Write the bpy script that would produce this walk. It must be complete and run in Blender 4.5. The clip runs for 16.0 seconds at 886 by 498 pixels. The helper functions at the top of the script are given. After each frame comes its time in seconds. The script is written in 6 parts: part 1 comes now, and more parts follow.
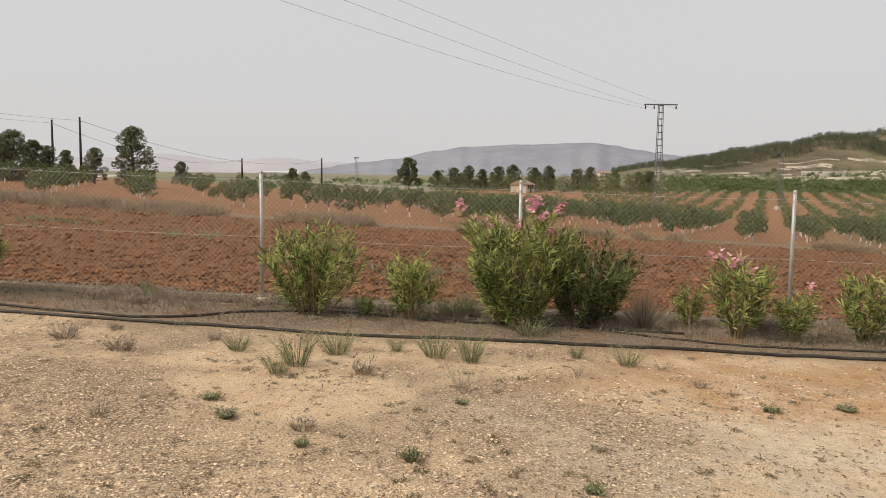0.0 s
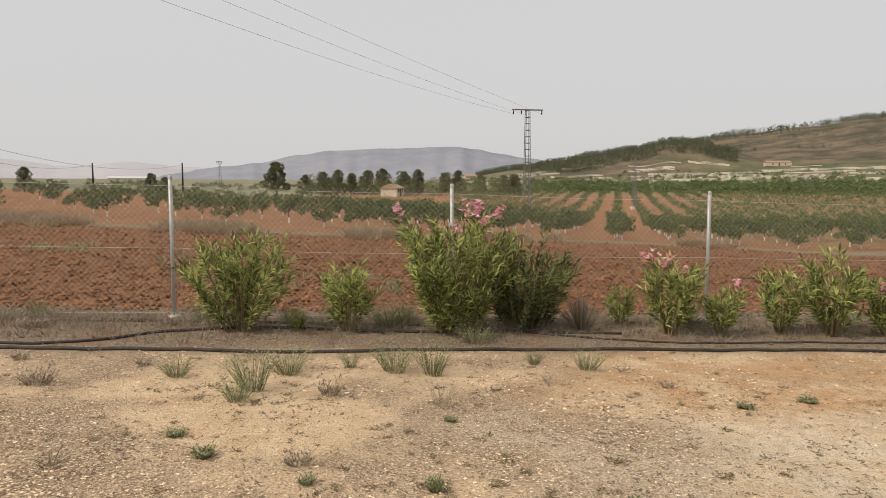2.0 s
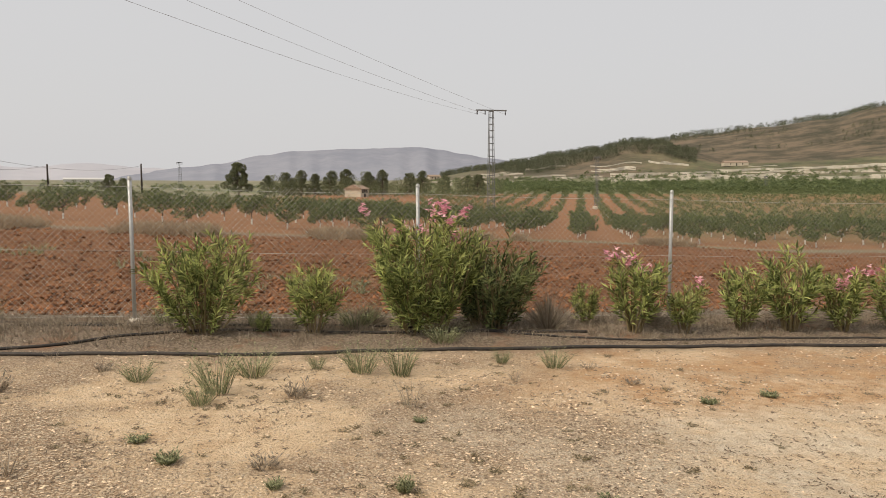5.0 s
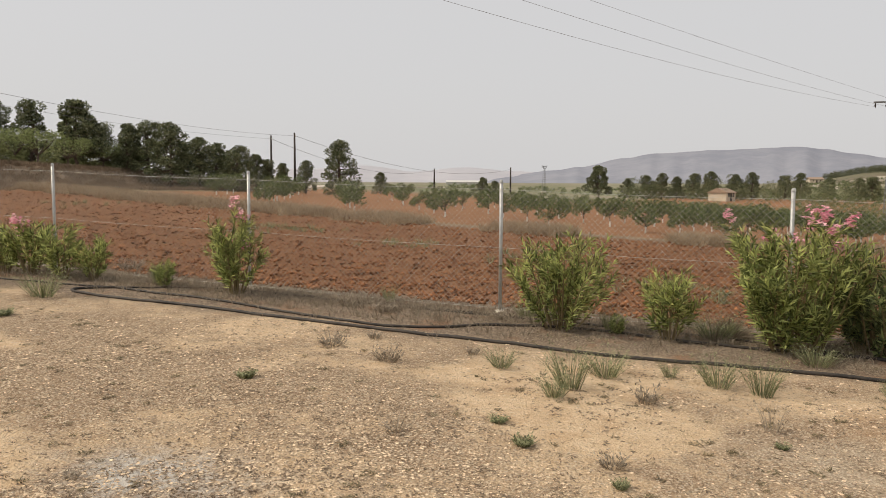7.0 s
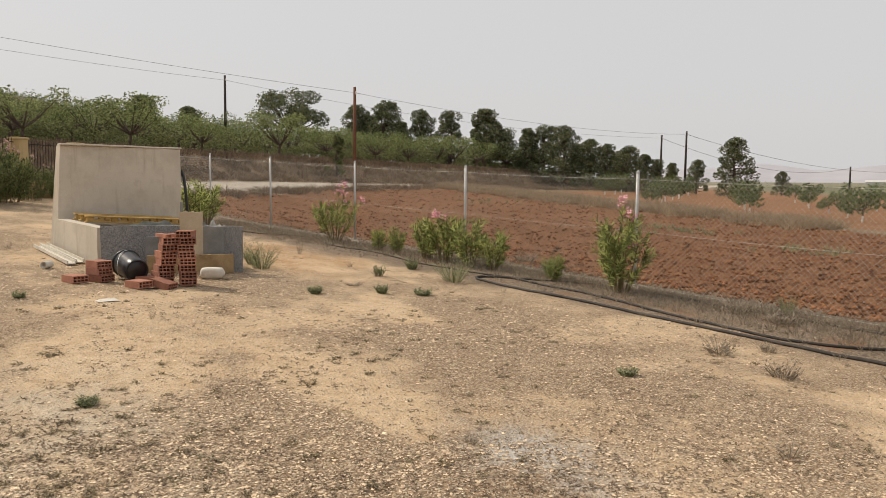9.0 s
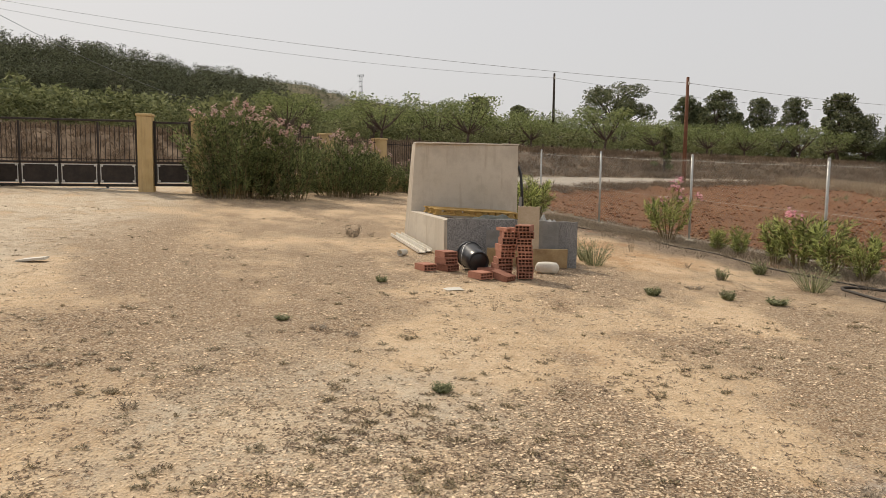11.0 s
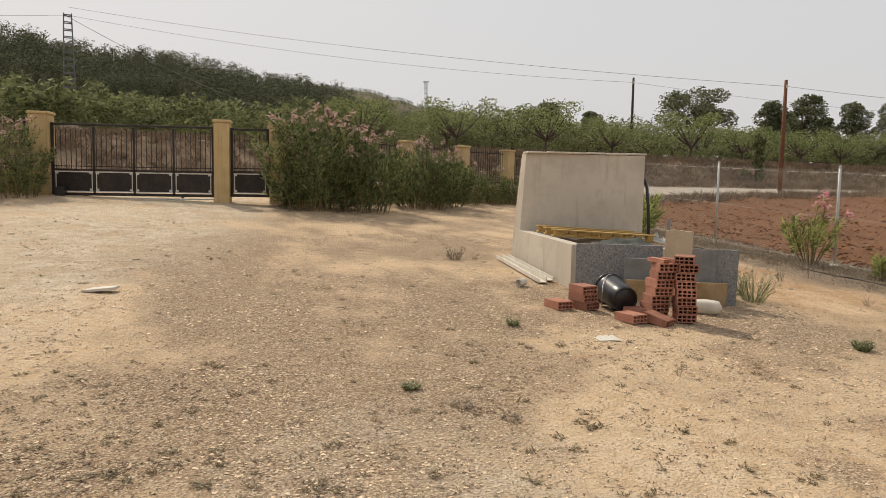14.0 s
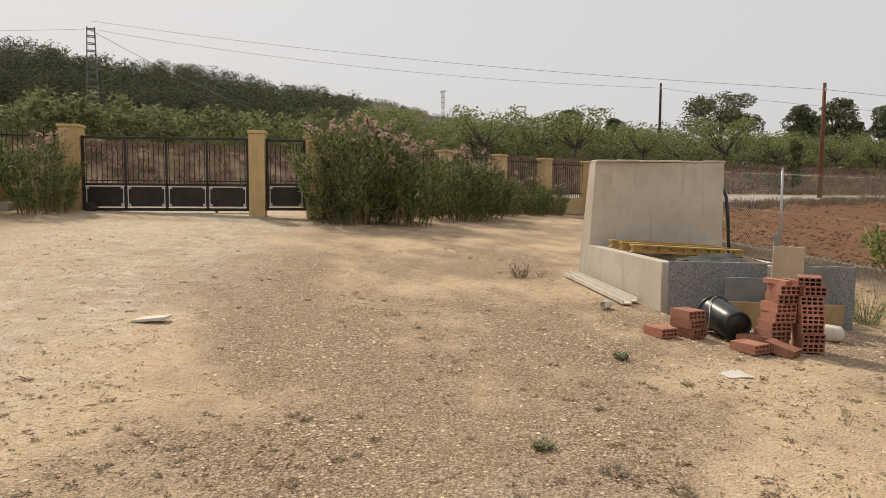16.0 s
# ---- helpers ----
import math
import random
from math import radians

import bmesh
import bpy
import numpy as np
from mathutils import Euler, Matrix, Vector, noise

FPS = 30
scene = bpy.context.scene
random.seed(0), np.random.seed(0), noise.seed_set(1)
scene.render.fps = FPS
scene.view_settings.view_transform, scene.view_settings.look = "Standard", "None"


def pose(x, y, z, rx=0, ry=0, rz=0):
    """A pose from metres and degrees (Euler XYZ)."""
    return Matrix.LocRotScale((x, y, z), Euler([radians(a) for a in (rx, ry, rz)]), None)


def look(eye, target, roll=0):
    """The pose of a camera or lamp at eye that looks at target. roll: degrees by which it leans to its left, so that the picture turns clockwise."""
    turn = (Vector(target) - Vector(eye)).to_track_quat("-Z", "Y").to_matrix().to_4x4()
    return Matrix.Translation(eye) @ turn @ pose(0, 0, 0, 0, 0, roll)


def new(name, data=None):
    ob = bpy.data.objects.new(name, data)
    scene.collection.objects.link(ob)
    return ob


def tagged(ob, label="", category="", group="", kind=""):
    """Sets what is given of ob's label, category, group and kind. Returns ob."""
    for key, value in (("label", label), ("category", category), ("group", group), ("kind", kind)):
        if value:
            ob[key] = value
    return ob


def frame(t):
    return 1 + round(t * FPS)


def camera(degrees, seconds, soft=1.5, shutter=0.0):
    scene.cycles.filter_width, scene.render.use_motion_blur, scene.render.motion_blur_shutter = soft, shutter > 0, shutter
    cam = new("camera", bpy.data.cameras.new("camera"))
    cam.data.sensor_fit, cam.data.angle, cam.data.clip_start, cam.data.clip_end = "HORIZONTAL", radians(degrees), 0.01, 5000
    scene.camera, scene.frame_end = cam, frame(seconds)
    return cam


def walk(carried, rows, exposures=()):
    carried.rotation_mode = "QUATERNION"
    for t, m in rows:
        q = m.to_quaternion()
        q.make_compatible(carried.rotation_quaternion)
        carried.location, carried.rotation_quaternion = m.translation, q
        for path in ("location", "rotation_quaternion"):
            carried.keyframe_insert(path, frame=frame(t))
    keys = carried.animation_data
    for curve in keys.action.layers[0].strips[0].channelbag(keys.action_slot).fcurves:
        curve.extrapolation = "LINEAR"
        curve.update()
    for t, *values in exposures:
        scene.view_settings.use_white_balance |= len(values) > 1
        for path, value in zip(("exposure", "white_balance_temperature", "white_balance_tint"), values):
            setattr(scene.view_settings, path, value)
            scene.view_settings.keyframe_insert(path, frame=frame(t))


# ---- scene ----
cam = camera(63.29, 16.0, soft=0.6)
# seconds, eye in metres, yaw to the left of +y, pitch, lean to the left
ROWS = [
    (0.0, 0.255, -0.078, 1.580, 8.13, -5.19, 0.61),
    (0.5, 0.000, 0.000, 1.571, 2.86, -5.06, 0.75),
    (1.0, -0.293, 0.055, 1.573, 2.06, -5.02, 0.76),
    (1.5, -0.544, 0.175, 1.571, 1.66, -5.03, 0.47),
    (2.0, -0.610, 0.204, 1.579, -2.40, -4.82, 0.05),
    (2.5, -0.611, 0.231, 1.574, -9.01, -4.73, -0.18),
    (3.0, -0.612, 0.240, 1.574, -12.47, -4.76, -0.09),
    (3.2, -0.610, 0.237, 1.573, -12.80, -4.75, -0.01),
    (5.3, -0.634, 0.216, 1.572, -1.97, -4.73, 0.02),
    (5.5, -0.637, 0.207, 1.578, 0.57, -4.69, 0.16),
    (6.0, -0.639, 0.191, 1.580, 7.61, -4.68, 0.18),
    (6.5, -0.639, 0.170, 1.579, 15.10, -4.62, 0.26),
    (7.0, -0.626, 0.149, 1.582, 22.73, -4.61, 0.32),
    (7.5, -0.624, 0.132, 1.572, 30.35, -4.60, 0.38),
    (8.0, -0.620, 0.126, 1.575, 37.49, -4.67, 0.45),
    (8.5, -0.622, 0.118, 1.579, 45.10, -4.77, 0.52),
    (9.0, -0.635, 0.128, 1.571, 52.79, -4.83, 0.60),
    (9.5, -0.655, 0.125, 1.566, 60.34, -4.92, 0.70),
    (10.0, -0.694, 0.109, 1.560, 67.56, -5.08, 0.81),
    (10.2, -0.731, 0.094, 1.561, 70.21, -5.17, 0.78),
    (12.3, -1.676, -0.028, 1.591, 82.12, -5.56, 0.81),
    (12.5, -1.781, -0.056, 1.609, 82.18, -5.53, 0.84),
    (13.0, -2.133, -0.125, 1.614, 82.29, -5.44, 0.92),
    (13.5, -2.444, -0.254, 1.644, 82.44, -5.24, 1.02),
    (14.0, -2.728, -0.406, 1.679, 82.68, -5.03, 1.01),
    (14.5, -3.013, -0.567, 1.697, 82.87, -4.85, 0.92),
    (15.0, -3.192, -0.771, 1.688, 82.96, -4.64, 0.86),
    (15.5, -3.412, -0.886, 1.707, 83.26, -4.46, 0.64),
    (16.0, -3.609, -0.964, 1.720, 83.98, -4.33, 0.39),
]
walk(cam, [(t, pose(x, y, z, 90 + pitch, 0, yaw) @ pose(0, 0, 0, 0, 0, lean)) for t, x, y, z, yaw, pitch, lean in ROWS])

# ---- world and sun ----
SUN_FROM = Vector((-0.74, -0.42, 0.95)).normalized()
world = bpy.data.worlds.new("hazy_sky")
scene.world = world
world.use_nodes = True
wt = world.node_tree
wt.nodes.clear()
w_out = wt.nodes.new("ShaderNodeOutputWorld")
w_bg = wt.nodes.new("ShaderNodeBackground")
w_sky = wt.nodes.new("ShaderNodeTexSky")
w_sky.sky_type = "NISHITA"
w_sky.sun_disc = False
w_sky.sun_elevation = math.asin(SUN_FROM.z)
w_sky.sun_rotation = math.atan2(SUN_FROM.x, SUN_FROM.y)
w_sky.dust_density, w_sky.air_density = 6.0, 1.2
w_haze = wt.nodes.new("ShaderNodeRGB")
w_haze.outputs[0].default_value = (7.1, 6.97, 6.95, 1)
w_mix = wt.nodes.new("ShaderNodeMixRGB")
w_mix.inputs[0].default_value = 0.86
wt.links.new(w_sky.outputs[0], w_mix.inputs[1])
wt.links.new(w_haze.outputs[0], w_mix.inputs[2])
wt.links.new(w_mix.outputs[0], w_bg.inputs[0])
w_bg.inputs[1].default_value = 0.1
wt.links.new(w_bg.outputs[0], w_out.inputs[0])

sun = new("sun", bpy.data.lights.new("sun", "SUN"))
sun.data.energy, sun.data.angle, sun.data.color = 2.8, radians(1.5), (1.0, 0.89, 0.73)
sun.matrix_world = look((0, 0, 60), Vector((0, 0, 60)) - SUN_FROM)
scene.view_settings.exposure = 0.02


# ---- materials ----
class Nodes:
    """A material's node tree, with short calls."""

    def __init__(self, name):
        self.mat = bpy.data.materials.new(name)
        self.mat.use_nodes = True
        self.tree = self.mat.node_tree
        self.tree.nodes.clear()
        self.out = self.add("ShaderNodeOutputMaterial")

    def add(self, kind, **values):
        node = self.tree.nodes.new(kind)
        for key, value in values.items():
            if isinstance(value, bpy.types.NodeSocket):
                self.tree.links.new(value, node.inputs[key])
            else:
                node.inputs[key].default_value = value
        return node

    def link(self, a, b):
        self.tree.links.new(a, b)

    def coords(self, local=False):
        if local:
            return self.add("ShaderNodeTexCoord").outputs["Object"]
        return self.add("ShaderNodeNewGeometry").outputs["Position"]

    def noise(self, where, scale, detail=4.0, rough=0.6):
        return self.add("ShaderNodeTexNoise", Vector=where, Scale=scale, Detail=detail, Roughness=rough).outputs[0]

    def ramp(self, fac, a, b):
        node = self.add("ShaderNodeMapRange")
        node.interpolation_type = "SMOOTHSTEP"
        self.link(fac, node.inputs[0])
        node.inputs[1].default_value, node.inputs[2].default_value = a, b
        return node.outputs[0]

    def mix(self, fac, a, b, how="MIX"):
        node = self.tree.nodes.new("ShaderNodeMixRGB")
        node.blend_type = how
        for i, v in enumerate((fac, a, b)):
            if isinstance(v, bpy.types.NodeSocket):
                self.link(v, node.inputs[i])
            else:
                node.inputs[i].default_value = v if i == 0 else (*v, 1)
        return node.outputs[0]

    def sums(self, how, a, b):
        node = self.tree.nodes.new("ShaderNodeMath")
        node.operation = how
        for i, v in enumerate((a, b)):
            if isinstance(v, bpy.types.NodeSocket):
                self.link(v, node.inputs[i])
            else:
                node.inputs[i].default_value = v
        return node.outputs[0]

    def bump(self, height, strength, distance):
        return self.add("ShaderNodeBump", Height=height, Strength=strength, Distance=distance).outputs[0]

    def surface(self, colour, rough=0.9, normal=None, metal=0.0, spec=0.3):
        node = self.add("ShaderNodeBsdfPrincipled", Metallic=metal)
        node.inputs["Specular IOR Level"].default_value = spec
        for key, v in (("Base Color", colour), ("Roughness", rough)):
            if isinstance(v, bpy.types.NodeSocket):
                self.link(v, node.inputs[key])
            else:
                node.inputs[key].default_value = (*v, 1) if key == "Base Color" else v
        if normal:
            self.link(normal, node.inputs["Normal"])
        self.link(node.outputs[0], self.out.inputs[0])
        return self.mat


def plain(name, c1, c2, scale=6.0, rough=0.85, bump=0.3, fine=60.0, metal=0.0, vary=0.0, stain=None, stain_scale=1.2, depth=0.004, spec=0.3, local=False):
    """A surface of two colours mixed at two scales, with fine relief; vary: how far pieces differ; stain: a third colour in blotches."""
    n = Nodes(name)
    p = n.coords(local)
    a = n.noise(p, scale, 5, 0.65)
    b = n.noise(p, fine, 3, 0.6)
    f = n.sums("ADD", n.sums("MULTIPLY", a, 0.7), n.sums("MULTIPLY", b, 0.3))
    col = n.mix(n.ramp(f, 0.34, 0.66), c1, c2)
    if stain:
        s = n.noise(p, stain_scale, 6, 0.7)
        col = n.mix(n.sums("MULTIPLY", n.ramp(s, 0.52, 0.72), 0.8), col, stain)
    if vary:
        o = n.add("ShaderNodeObjectInfo").outputs["Random"]
        r = n.add("ShaderNodeMath")
        r.operation = "FRACT"
        n.link(n.sums("ADD", n.add("ShaderNodeNewGeometry").outputs["Random Per Island"], o), r.inputs[0])
        k = n.add("ShaderNodeMapRange")
        n.link(r.outputs[0], k.inputs[0])
        k.inputs[3].default_value, k.inputs[4].default_value = 1 - vary, 1 + vary
        node = n.add("ShaderNodeHueSaturation", Value=k.outputs[0], Color=col)
        col = node.outputs[0]
    return n.surface(col, rough, n.bump(b, bump, depth), metal, spec)


def leafy(name, c1, c2, vary=0.35, translucent=0.35, rough=0.55):
    """Leaves: two colours told apart leaf by leaf, letting some light through."""
    n = Nodes(name)
    r = n.add("ShaderNodeNewGeometry").outputs["Random Per Island"]
    p = n.coords()
    big = n.noise(p, 1.7, 2, 0.5)
    f = n.sums("ADD", n.sums("MULTIPLY", r, 0.6), n.sums("MULTIPLY", big, 0.5))
    col = n.mix(n.ramp(f, 0.2, 0.9), c1, c2)
    k = n.add("ShaderNodeMapRange")
    n.link(r, k.inputs[0])
    k.inputs[3].default_value, k.inputs[4].default_value = 1 - vary, 1 + vary
    col = n.add("ShaderNodeHueSaturation", Value=k.outputs[0], Color=col).outputs[0]
    front = n.add("ShaderNodeBsdfPrincipled", Roughness=rough)
    front.inputs["Specular IOR Level"].default_value = 0.3
    n.link(col, front.inputs["Base Color"])
    back = n.add("ShaderNodeBsdfTranslucent", Color=col)
    m = n.add("ShaderNodeMixShader", Fac=translucent)
    n.link(front.outputs[0], m.inputs[1])
    n.link(back.outputs[0], m.inputs[2])
    n.link(m.outputs[0], n.out.inputs[0])
    return n.mat


def ground_material():
    """Sand and gravel yard, litter strip, red ploughland, orchard soil, dry grass, green crops, track and scrub, mixed by the sheet's zones."""
    n = Nodes("ground_soil")
    p = n.coords()
    za = n.add("ShaderNodeAttribute")
    za.attribute_name = "zone_a"
    zb = n.add("ShaderNodeAttribute")
    zb.attribute_name = "zone_b"
    sa = n.add("ShaderNodeSeparateColor", Color=za.outputs["Color"])
    sb = n.add("ShaderNodeSeparateColor", Color=zb.outputs["Color"])
    n05, n2, n9, n40, n150 = (n.noise(p, s, d, r) for s, d, r in ((0.33, 4, 0.6), (1.3, 5, 0.65), (7, 5, 0.7), (38, 4, 0.7), (140, 2, 0.6)))
    far = n.noise(p, 0.018, 6, 0.65)
    # yard: sand, gravelly patches, rusty soil, dark litter specks
    chips = n.add("ShaderNodeTexVoronoi", Vector=p, Scale=44.0)
    chip = n.add("ShaderNodeSeparateColor", Color=chips.outputs["Color"])
    inside = n.ramp(chips.outputs["Distance"], 0.52, 0.3)
    many = n.sums("MULTIPLY", n.ramp(chip.outputs[0], 0.38, 0.5), inside)
    few = n.sums("MULTIPLY", n.ramp(chip.outputs[0], 0.84, 0.9), inside)
    grit = n.add("ShaderNodeTexVoronoi", Vector=p, Scale=95.0)
    grain = n.add("ShaderNodeSeparateColor", Color=grit.outputs["Color"])
    chip_colour = n.mix(chip.outputs[1], (0.40, 0.29, 0.19), (0.74, 0.63, 0.49))
    sand = n.mix(n.ramp(n9, 0.3, 0.7), (0.63, 0.45, 0.275), (0.80, 0.61, 0.405))
    sand = n.mix(n.sums("MULTIPLY", n.ramp(n2, 0.5, 0.72), 0.6), sand, (0.50, 0.295, 0.15))
    sand = n.mix(n.sums("MULTIPLY", few, 0.7), sand, chip_colour)
    pebble = n.mix(n.ramp(n40, 0.3, 0.7), (0.23, 0.15, 0.092), (0.47, 0.335, 0.215))
    pebble = n.mix(n.sums("MULTIPLY", many, 0.9), pebble, chip_colour)
    patch = n.sums("ADD", n.sums("MULTIPLY", n05, 0.62), n.sums("MULTIPLY", n2, 0.38))
    patch = n.sums("ADD", n.sums("MULTIPLY", patch, 0.8), n.sums("MULTIPLY", n9, 0.2))
    zd = n.add("ShaderNodeAttribute")
    zd.attribute_name = "zone_d"
    sd = n.add("ShaderNodeSeparateColor", Color=zd.outputs["Color"])
    patch = n.sums("ADD", patch, n.sums("MULTIPLY", sd.outputs[0], 0.11))
    patch = n.sums("SUBTRACT", patch, n.sums("MULTIPLY", sd.outputs[1], 0.17))
    stony = n.sums("MULTIPLY", n.ramp(patch, 0.415, 0.57), 0.88)
    yard = n.mix(stony, sand, pebble)
    speck = n.sums("ADD", 0.12, n.sums("MULTIPLY", stony, 0.42))
    yard = n.mix(n.sums("MULTIPLY", n.ramp(grain.outputs[0], 0.62, 0.75), speck), yard, (0.12, 0.075, 0.045))
    yard = n.mix(n.sums("MULTIPLY", n.ramp(grain.outputs[1], 0.72, 0.82), speck), yard, (0.82, 0.69, 0.50))
    crumbs = n.sums("MULTIPLY", n.ramp(n9, 0.55, 0.68), n.ramp(n40, 0.5, 0.62))
    yard = n.mix(n.sums("MULTIPLY", crumbs, 0.6), yard, (0.14, 0.095, 0.06))
    pale = n.mix(n.ramp(n9, 0.35, 0.65), (0.62, 0.50, 0.36), (0.80, 0.69, 0.53))
    yard = n.mix(n.sums("MULTIPLY", sb.outputs[2], n.ramp(n2, 0.3, 0.6)), yard, pale)
    red_sand = n.mix(n.ramp(n9, 0.3, 0.7), (0.50, 0.28, 0.135), (0.64, 0.42, 0.235))
    yard = n.mix(n.sums("MULTIPLY", zb.outputs["Alpha"], n.ramp(n2, 0.3, 0.62)), yard, red_sand)
    litter = n.mix(n.ramp(n40, 0.35, 0.65), (0.15, 0.11, 0.08), (0.38, 0.295, 0.21))
    litter = n.mix(n.sums("MULTIPLY", few, 0.8), litter, chip_colour)
    litter = n.mix(n.ramp(n2, 0.5, 0.7), litter, (0.30, 0.17, 0.10))
    red = n.mix(n.ramp(n9, 0.3, 0.7), (0.145, 0.066, 0.032), (0.275, 0.138, 0.07))
    red = n.mix(n.sums("MULTIPLY", n.ramp(n05, 0.4, 0.7), 0.5), red, (0.31, 0.165, 0.092))
    red = n.mix(n.sums("MULTIPLY", n.ramp(n40, 0.5, 0.7), 0.45), red, (0.15, 0.062, 0.032))
    lump = n.add("ShaderNodeTexVoronoi", Vector=p, Scale=16.0)
    clod = n.add("ShaderNodeSeparateColor", Color=lump.outputs["Color"])
    red = n.mix(n.sums("MULTIPLY", n.ramp(clod.outputs[0], 0.6, 0.8), 0.55), red, (0.085, 0.036, 0.018))
    red = n.mix(n.sums("MULTIPLY", n.ramp(clod.outputs[1], 0.7, 0.9), 0.55), red, (0.36, 0.185, 0.095))
    soil = n.mix(n.ramp(n2, 0.3, 0.7), (0.235, 0.115, 0.058), (0.34, 0.185, 0.10))
    grass = n.mix(n.ramp(n2, 0.3, 0.7), (0.17, 0.12, 0.08), (0.30, 0.22, 0.15))
    road = n.mix(n.ramp(n2, 0.3, 0.7), (0.46, 0.40, 0.33), (0.55, 0.49, 0.41))
    green = n.mix(n.ramp(far, 0.35, 0.6), (0.09, 0.12, 0.045), (0.2, 0.2, 0.1))
    scrub = n.mix(n.ramp(n.noise(p, 0.03, 8, 0.75), 0.36, 0.66), (0.062, 0.058, 0.038), (0.185, 0.14, 0.095))
    base = n.mix(n.ramp(far, 0.4, 0.62), (0.27, 0.235, 0.165), (0.15, 0.16, 0.09))
    col = n.mix(sb.outputs[0], base, soil)
    col = n.mix(sb.outputs[1], col, grass)
    col = n.mix(za.outputs["Alpha"], col, scrub)
    zc = n.add("ShaderNodeAttribute")
    zc.attribute_name = "zone_c"
    sc = n.add("ShaderNodeSeparateColor", Color=zc.outputs["Color"])
    col = n.mix(sc.outputs[0], col, green)
    floor = n.mix(n.ramp(n05, 0.35, 0.65), (0.05, 0.052, 0.03), (0.13, 0.115, 0.065))
    col = n.mix(sc.outputs[2], col, floor)
    col = n.mix(sc.outputs[1], col, road)
    col = n.mix(sa.outputs[2], col, red)
    col = n.mix(sa.outputs[1], col, litter)
    lime = n.mix(n.ramp(n9, 0.35, 0.65), (0.46, 0.42, 0.37), (0.66, 0.62, 0.56))
    yard = n.mix(n.sums("MULTIPLY", zc.outputs["Alpha"], n.ramp(n9, 0.3, 0.6)), yard, lime)
    col = n.mix(sa.outputs[0], col, yard)
    h = n.sums("ADD", n.sums("MULTIPLY", n40, 0.6), n.sums("MULTIPLY", n9, 0.8))
    h = n.sums("ADD", h, n.sums("MULTIPLY", n150, 0.25))
    h = n.sums("ADD", h, n.sums("MULTIPLY", inside, 0.18))
    return n.surface(col, 0.95, n.bump(h, 1.0, 0.04), 0, 0.15)


GROUND = ground_material()
def streaked(name, c1, c2, run, dark):
    """Rendered concrete with rain streaks and blotches."""
    n = Nodes(name)
    p = n.coords()
    tall = n.add("ShaderNodeMapping", Vector=p)
    tall.inputs["Scale"].default_value = (9, 9, 0.9)
    a, b, c = n.noise(p, 2.2, 6, 0.65), n.noise(tall.outputs[0], 1.0, 5, 0.65), n.noise(p, 60, 3, 0.6)
    col = n.mix(n.ramp(a, 0.32, 0.68), c1, c2)
    col = n.mix(n.sums("MULTIPLY", n.ramp(b, 0.5, 0.72), 0.65), col, run)
    col = n.mix(n.sums("MULTIPLY", n.ramp(n.noise(p, 1.1, 7, 0.7), 0.54, 0.72), 0.55), col, dark)
    col = n.mix(n.sums("MULTIPLY", n.ramp(c, 0.35, 0.7), 0.12), col, (0.3, 0.26, 0.2))
    return n.surface(col, 0.92, n.bump(n.sums("ADD", c, a), 0.3, 0.006), 0, 0.2)


CONCRETE = streaked("cream_concrete", (0.52, 0.46, 0.38), (0.65, 0.585, 0.49), (0.44, 0.36, 0.27), (0.40, 0.345, 0.27))
RENDER_OCHRE = streaked("ochre_render", (0.50, 0.36, 0.17), (0.61, 0.46, 0.24), (0.42, 0.30, 0.15), (0.36, 0.25, 0.13))
BRICK = plain("hollow_brick_clay", (0.30, 0.13, 0.085), (0.43, 0.205, 0.14), 9.0, 0.85, 0.3, 120, vary=0.22)
# darker copy of the clay: shade in the brick holes, painted as colour
BRICK_HOLE_SHADE = plain("clay_hole_shade", (0.11, 0.045, 0.03), (0.17, 0.07, 0.045), 9.0, 0.9, 0.2, 120)
GALVANISED = plain("galvanised_steel", (0.42, 0.42, 0.41), (0.55, 0.55, 0.54), 14.0, 0.5, 0.15, 90, metal=0.55)
WIRE = plain("fence_wire", (0.42, 0.42, 0.38), (0.58, 0.58, 0.53), 30.0, 0.55, 0.1, 90, metal=0.4)
HOSE = plain("black_polythene", (0.022, 0.02, 0.019), (0.075, 0.062, 0.05), 5.0, 0.6, 0.2, 60)
DARK_IRON = plain("dark_brown_iron", (0.020, 0.016, 0.014), (0.045, 0.034, 0.028), 6.0, 0.55, 0.2, 80)
IRON_WHITE = plain("white_strip_paint", (0.52, 0.50, 0.47), (0.64, 0.62, 0.59), 6.0, 0.6, 0.1, 60)
BARK = plain("tree_bark", (0.075, 0.055, 0.042), (0.16, 0.125, 0.10), 7.0, 0.95, 0.8, 40, depth=0.02)
STEM = plain("green_brown_stem", (0.16, 0.12, 0.06), (0.26, 0.21, 0.11), 20.0, 0.9, 0.3, 80)
OLEANDER = leafy("oleander_leaf", (0.125, 0.165, 0.048), (0.43, 0.46, 0.165), 0.5, 0.4)
OLEANDER_DARK = leafy("dark_oleander_leaf", (0.065, 0.088, 0.034), (0.235, 0.265, 0.105), 0.5)
PETAL = leafy("pink_petal", (0.74, 0.26, 0.38), (0.86, 0.58, 0.62), 0.15)
PALE_PETAL = leafy("faded_pink_petal", (0.56, 0.33, 0.31), (0.70, 0.54, 0.49), 0.2)
ALMOND = leafy("almond_leaf", (0.095, 0.125, 0.052), (0.21, 0.245, 0.105))
ALMOND_OLD = leafy("old_almond_leaf", (0.15, 0.19, 0.065), (0.31, 0.34, 0.14))
PINE = leafy("pine_needles", (0.085, 0.1, 0.055), (0.24, 0.25, 0.135), 0.35, 0.3, 0.9)
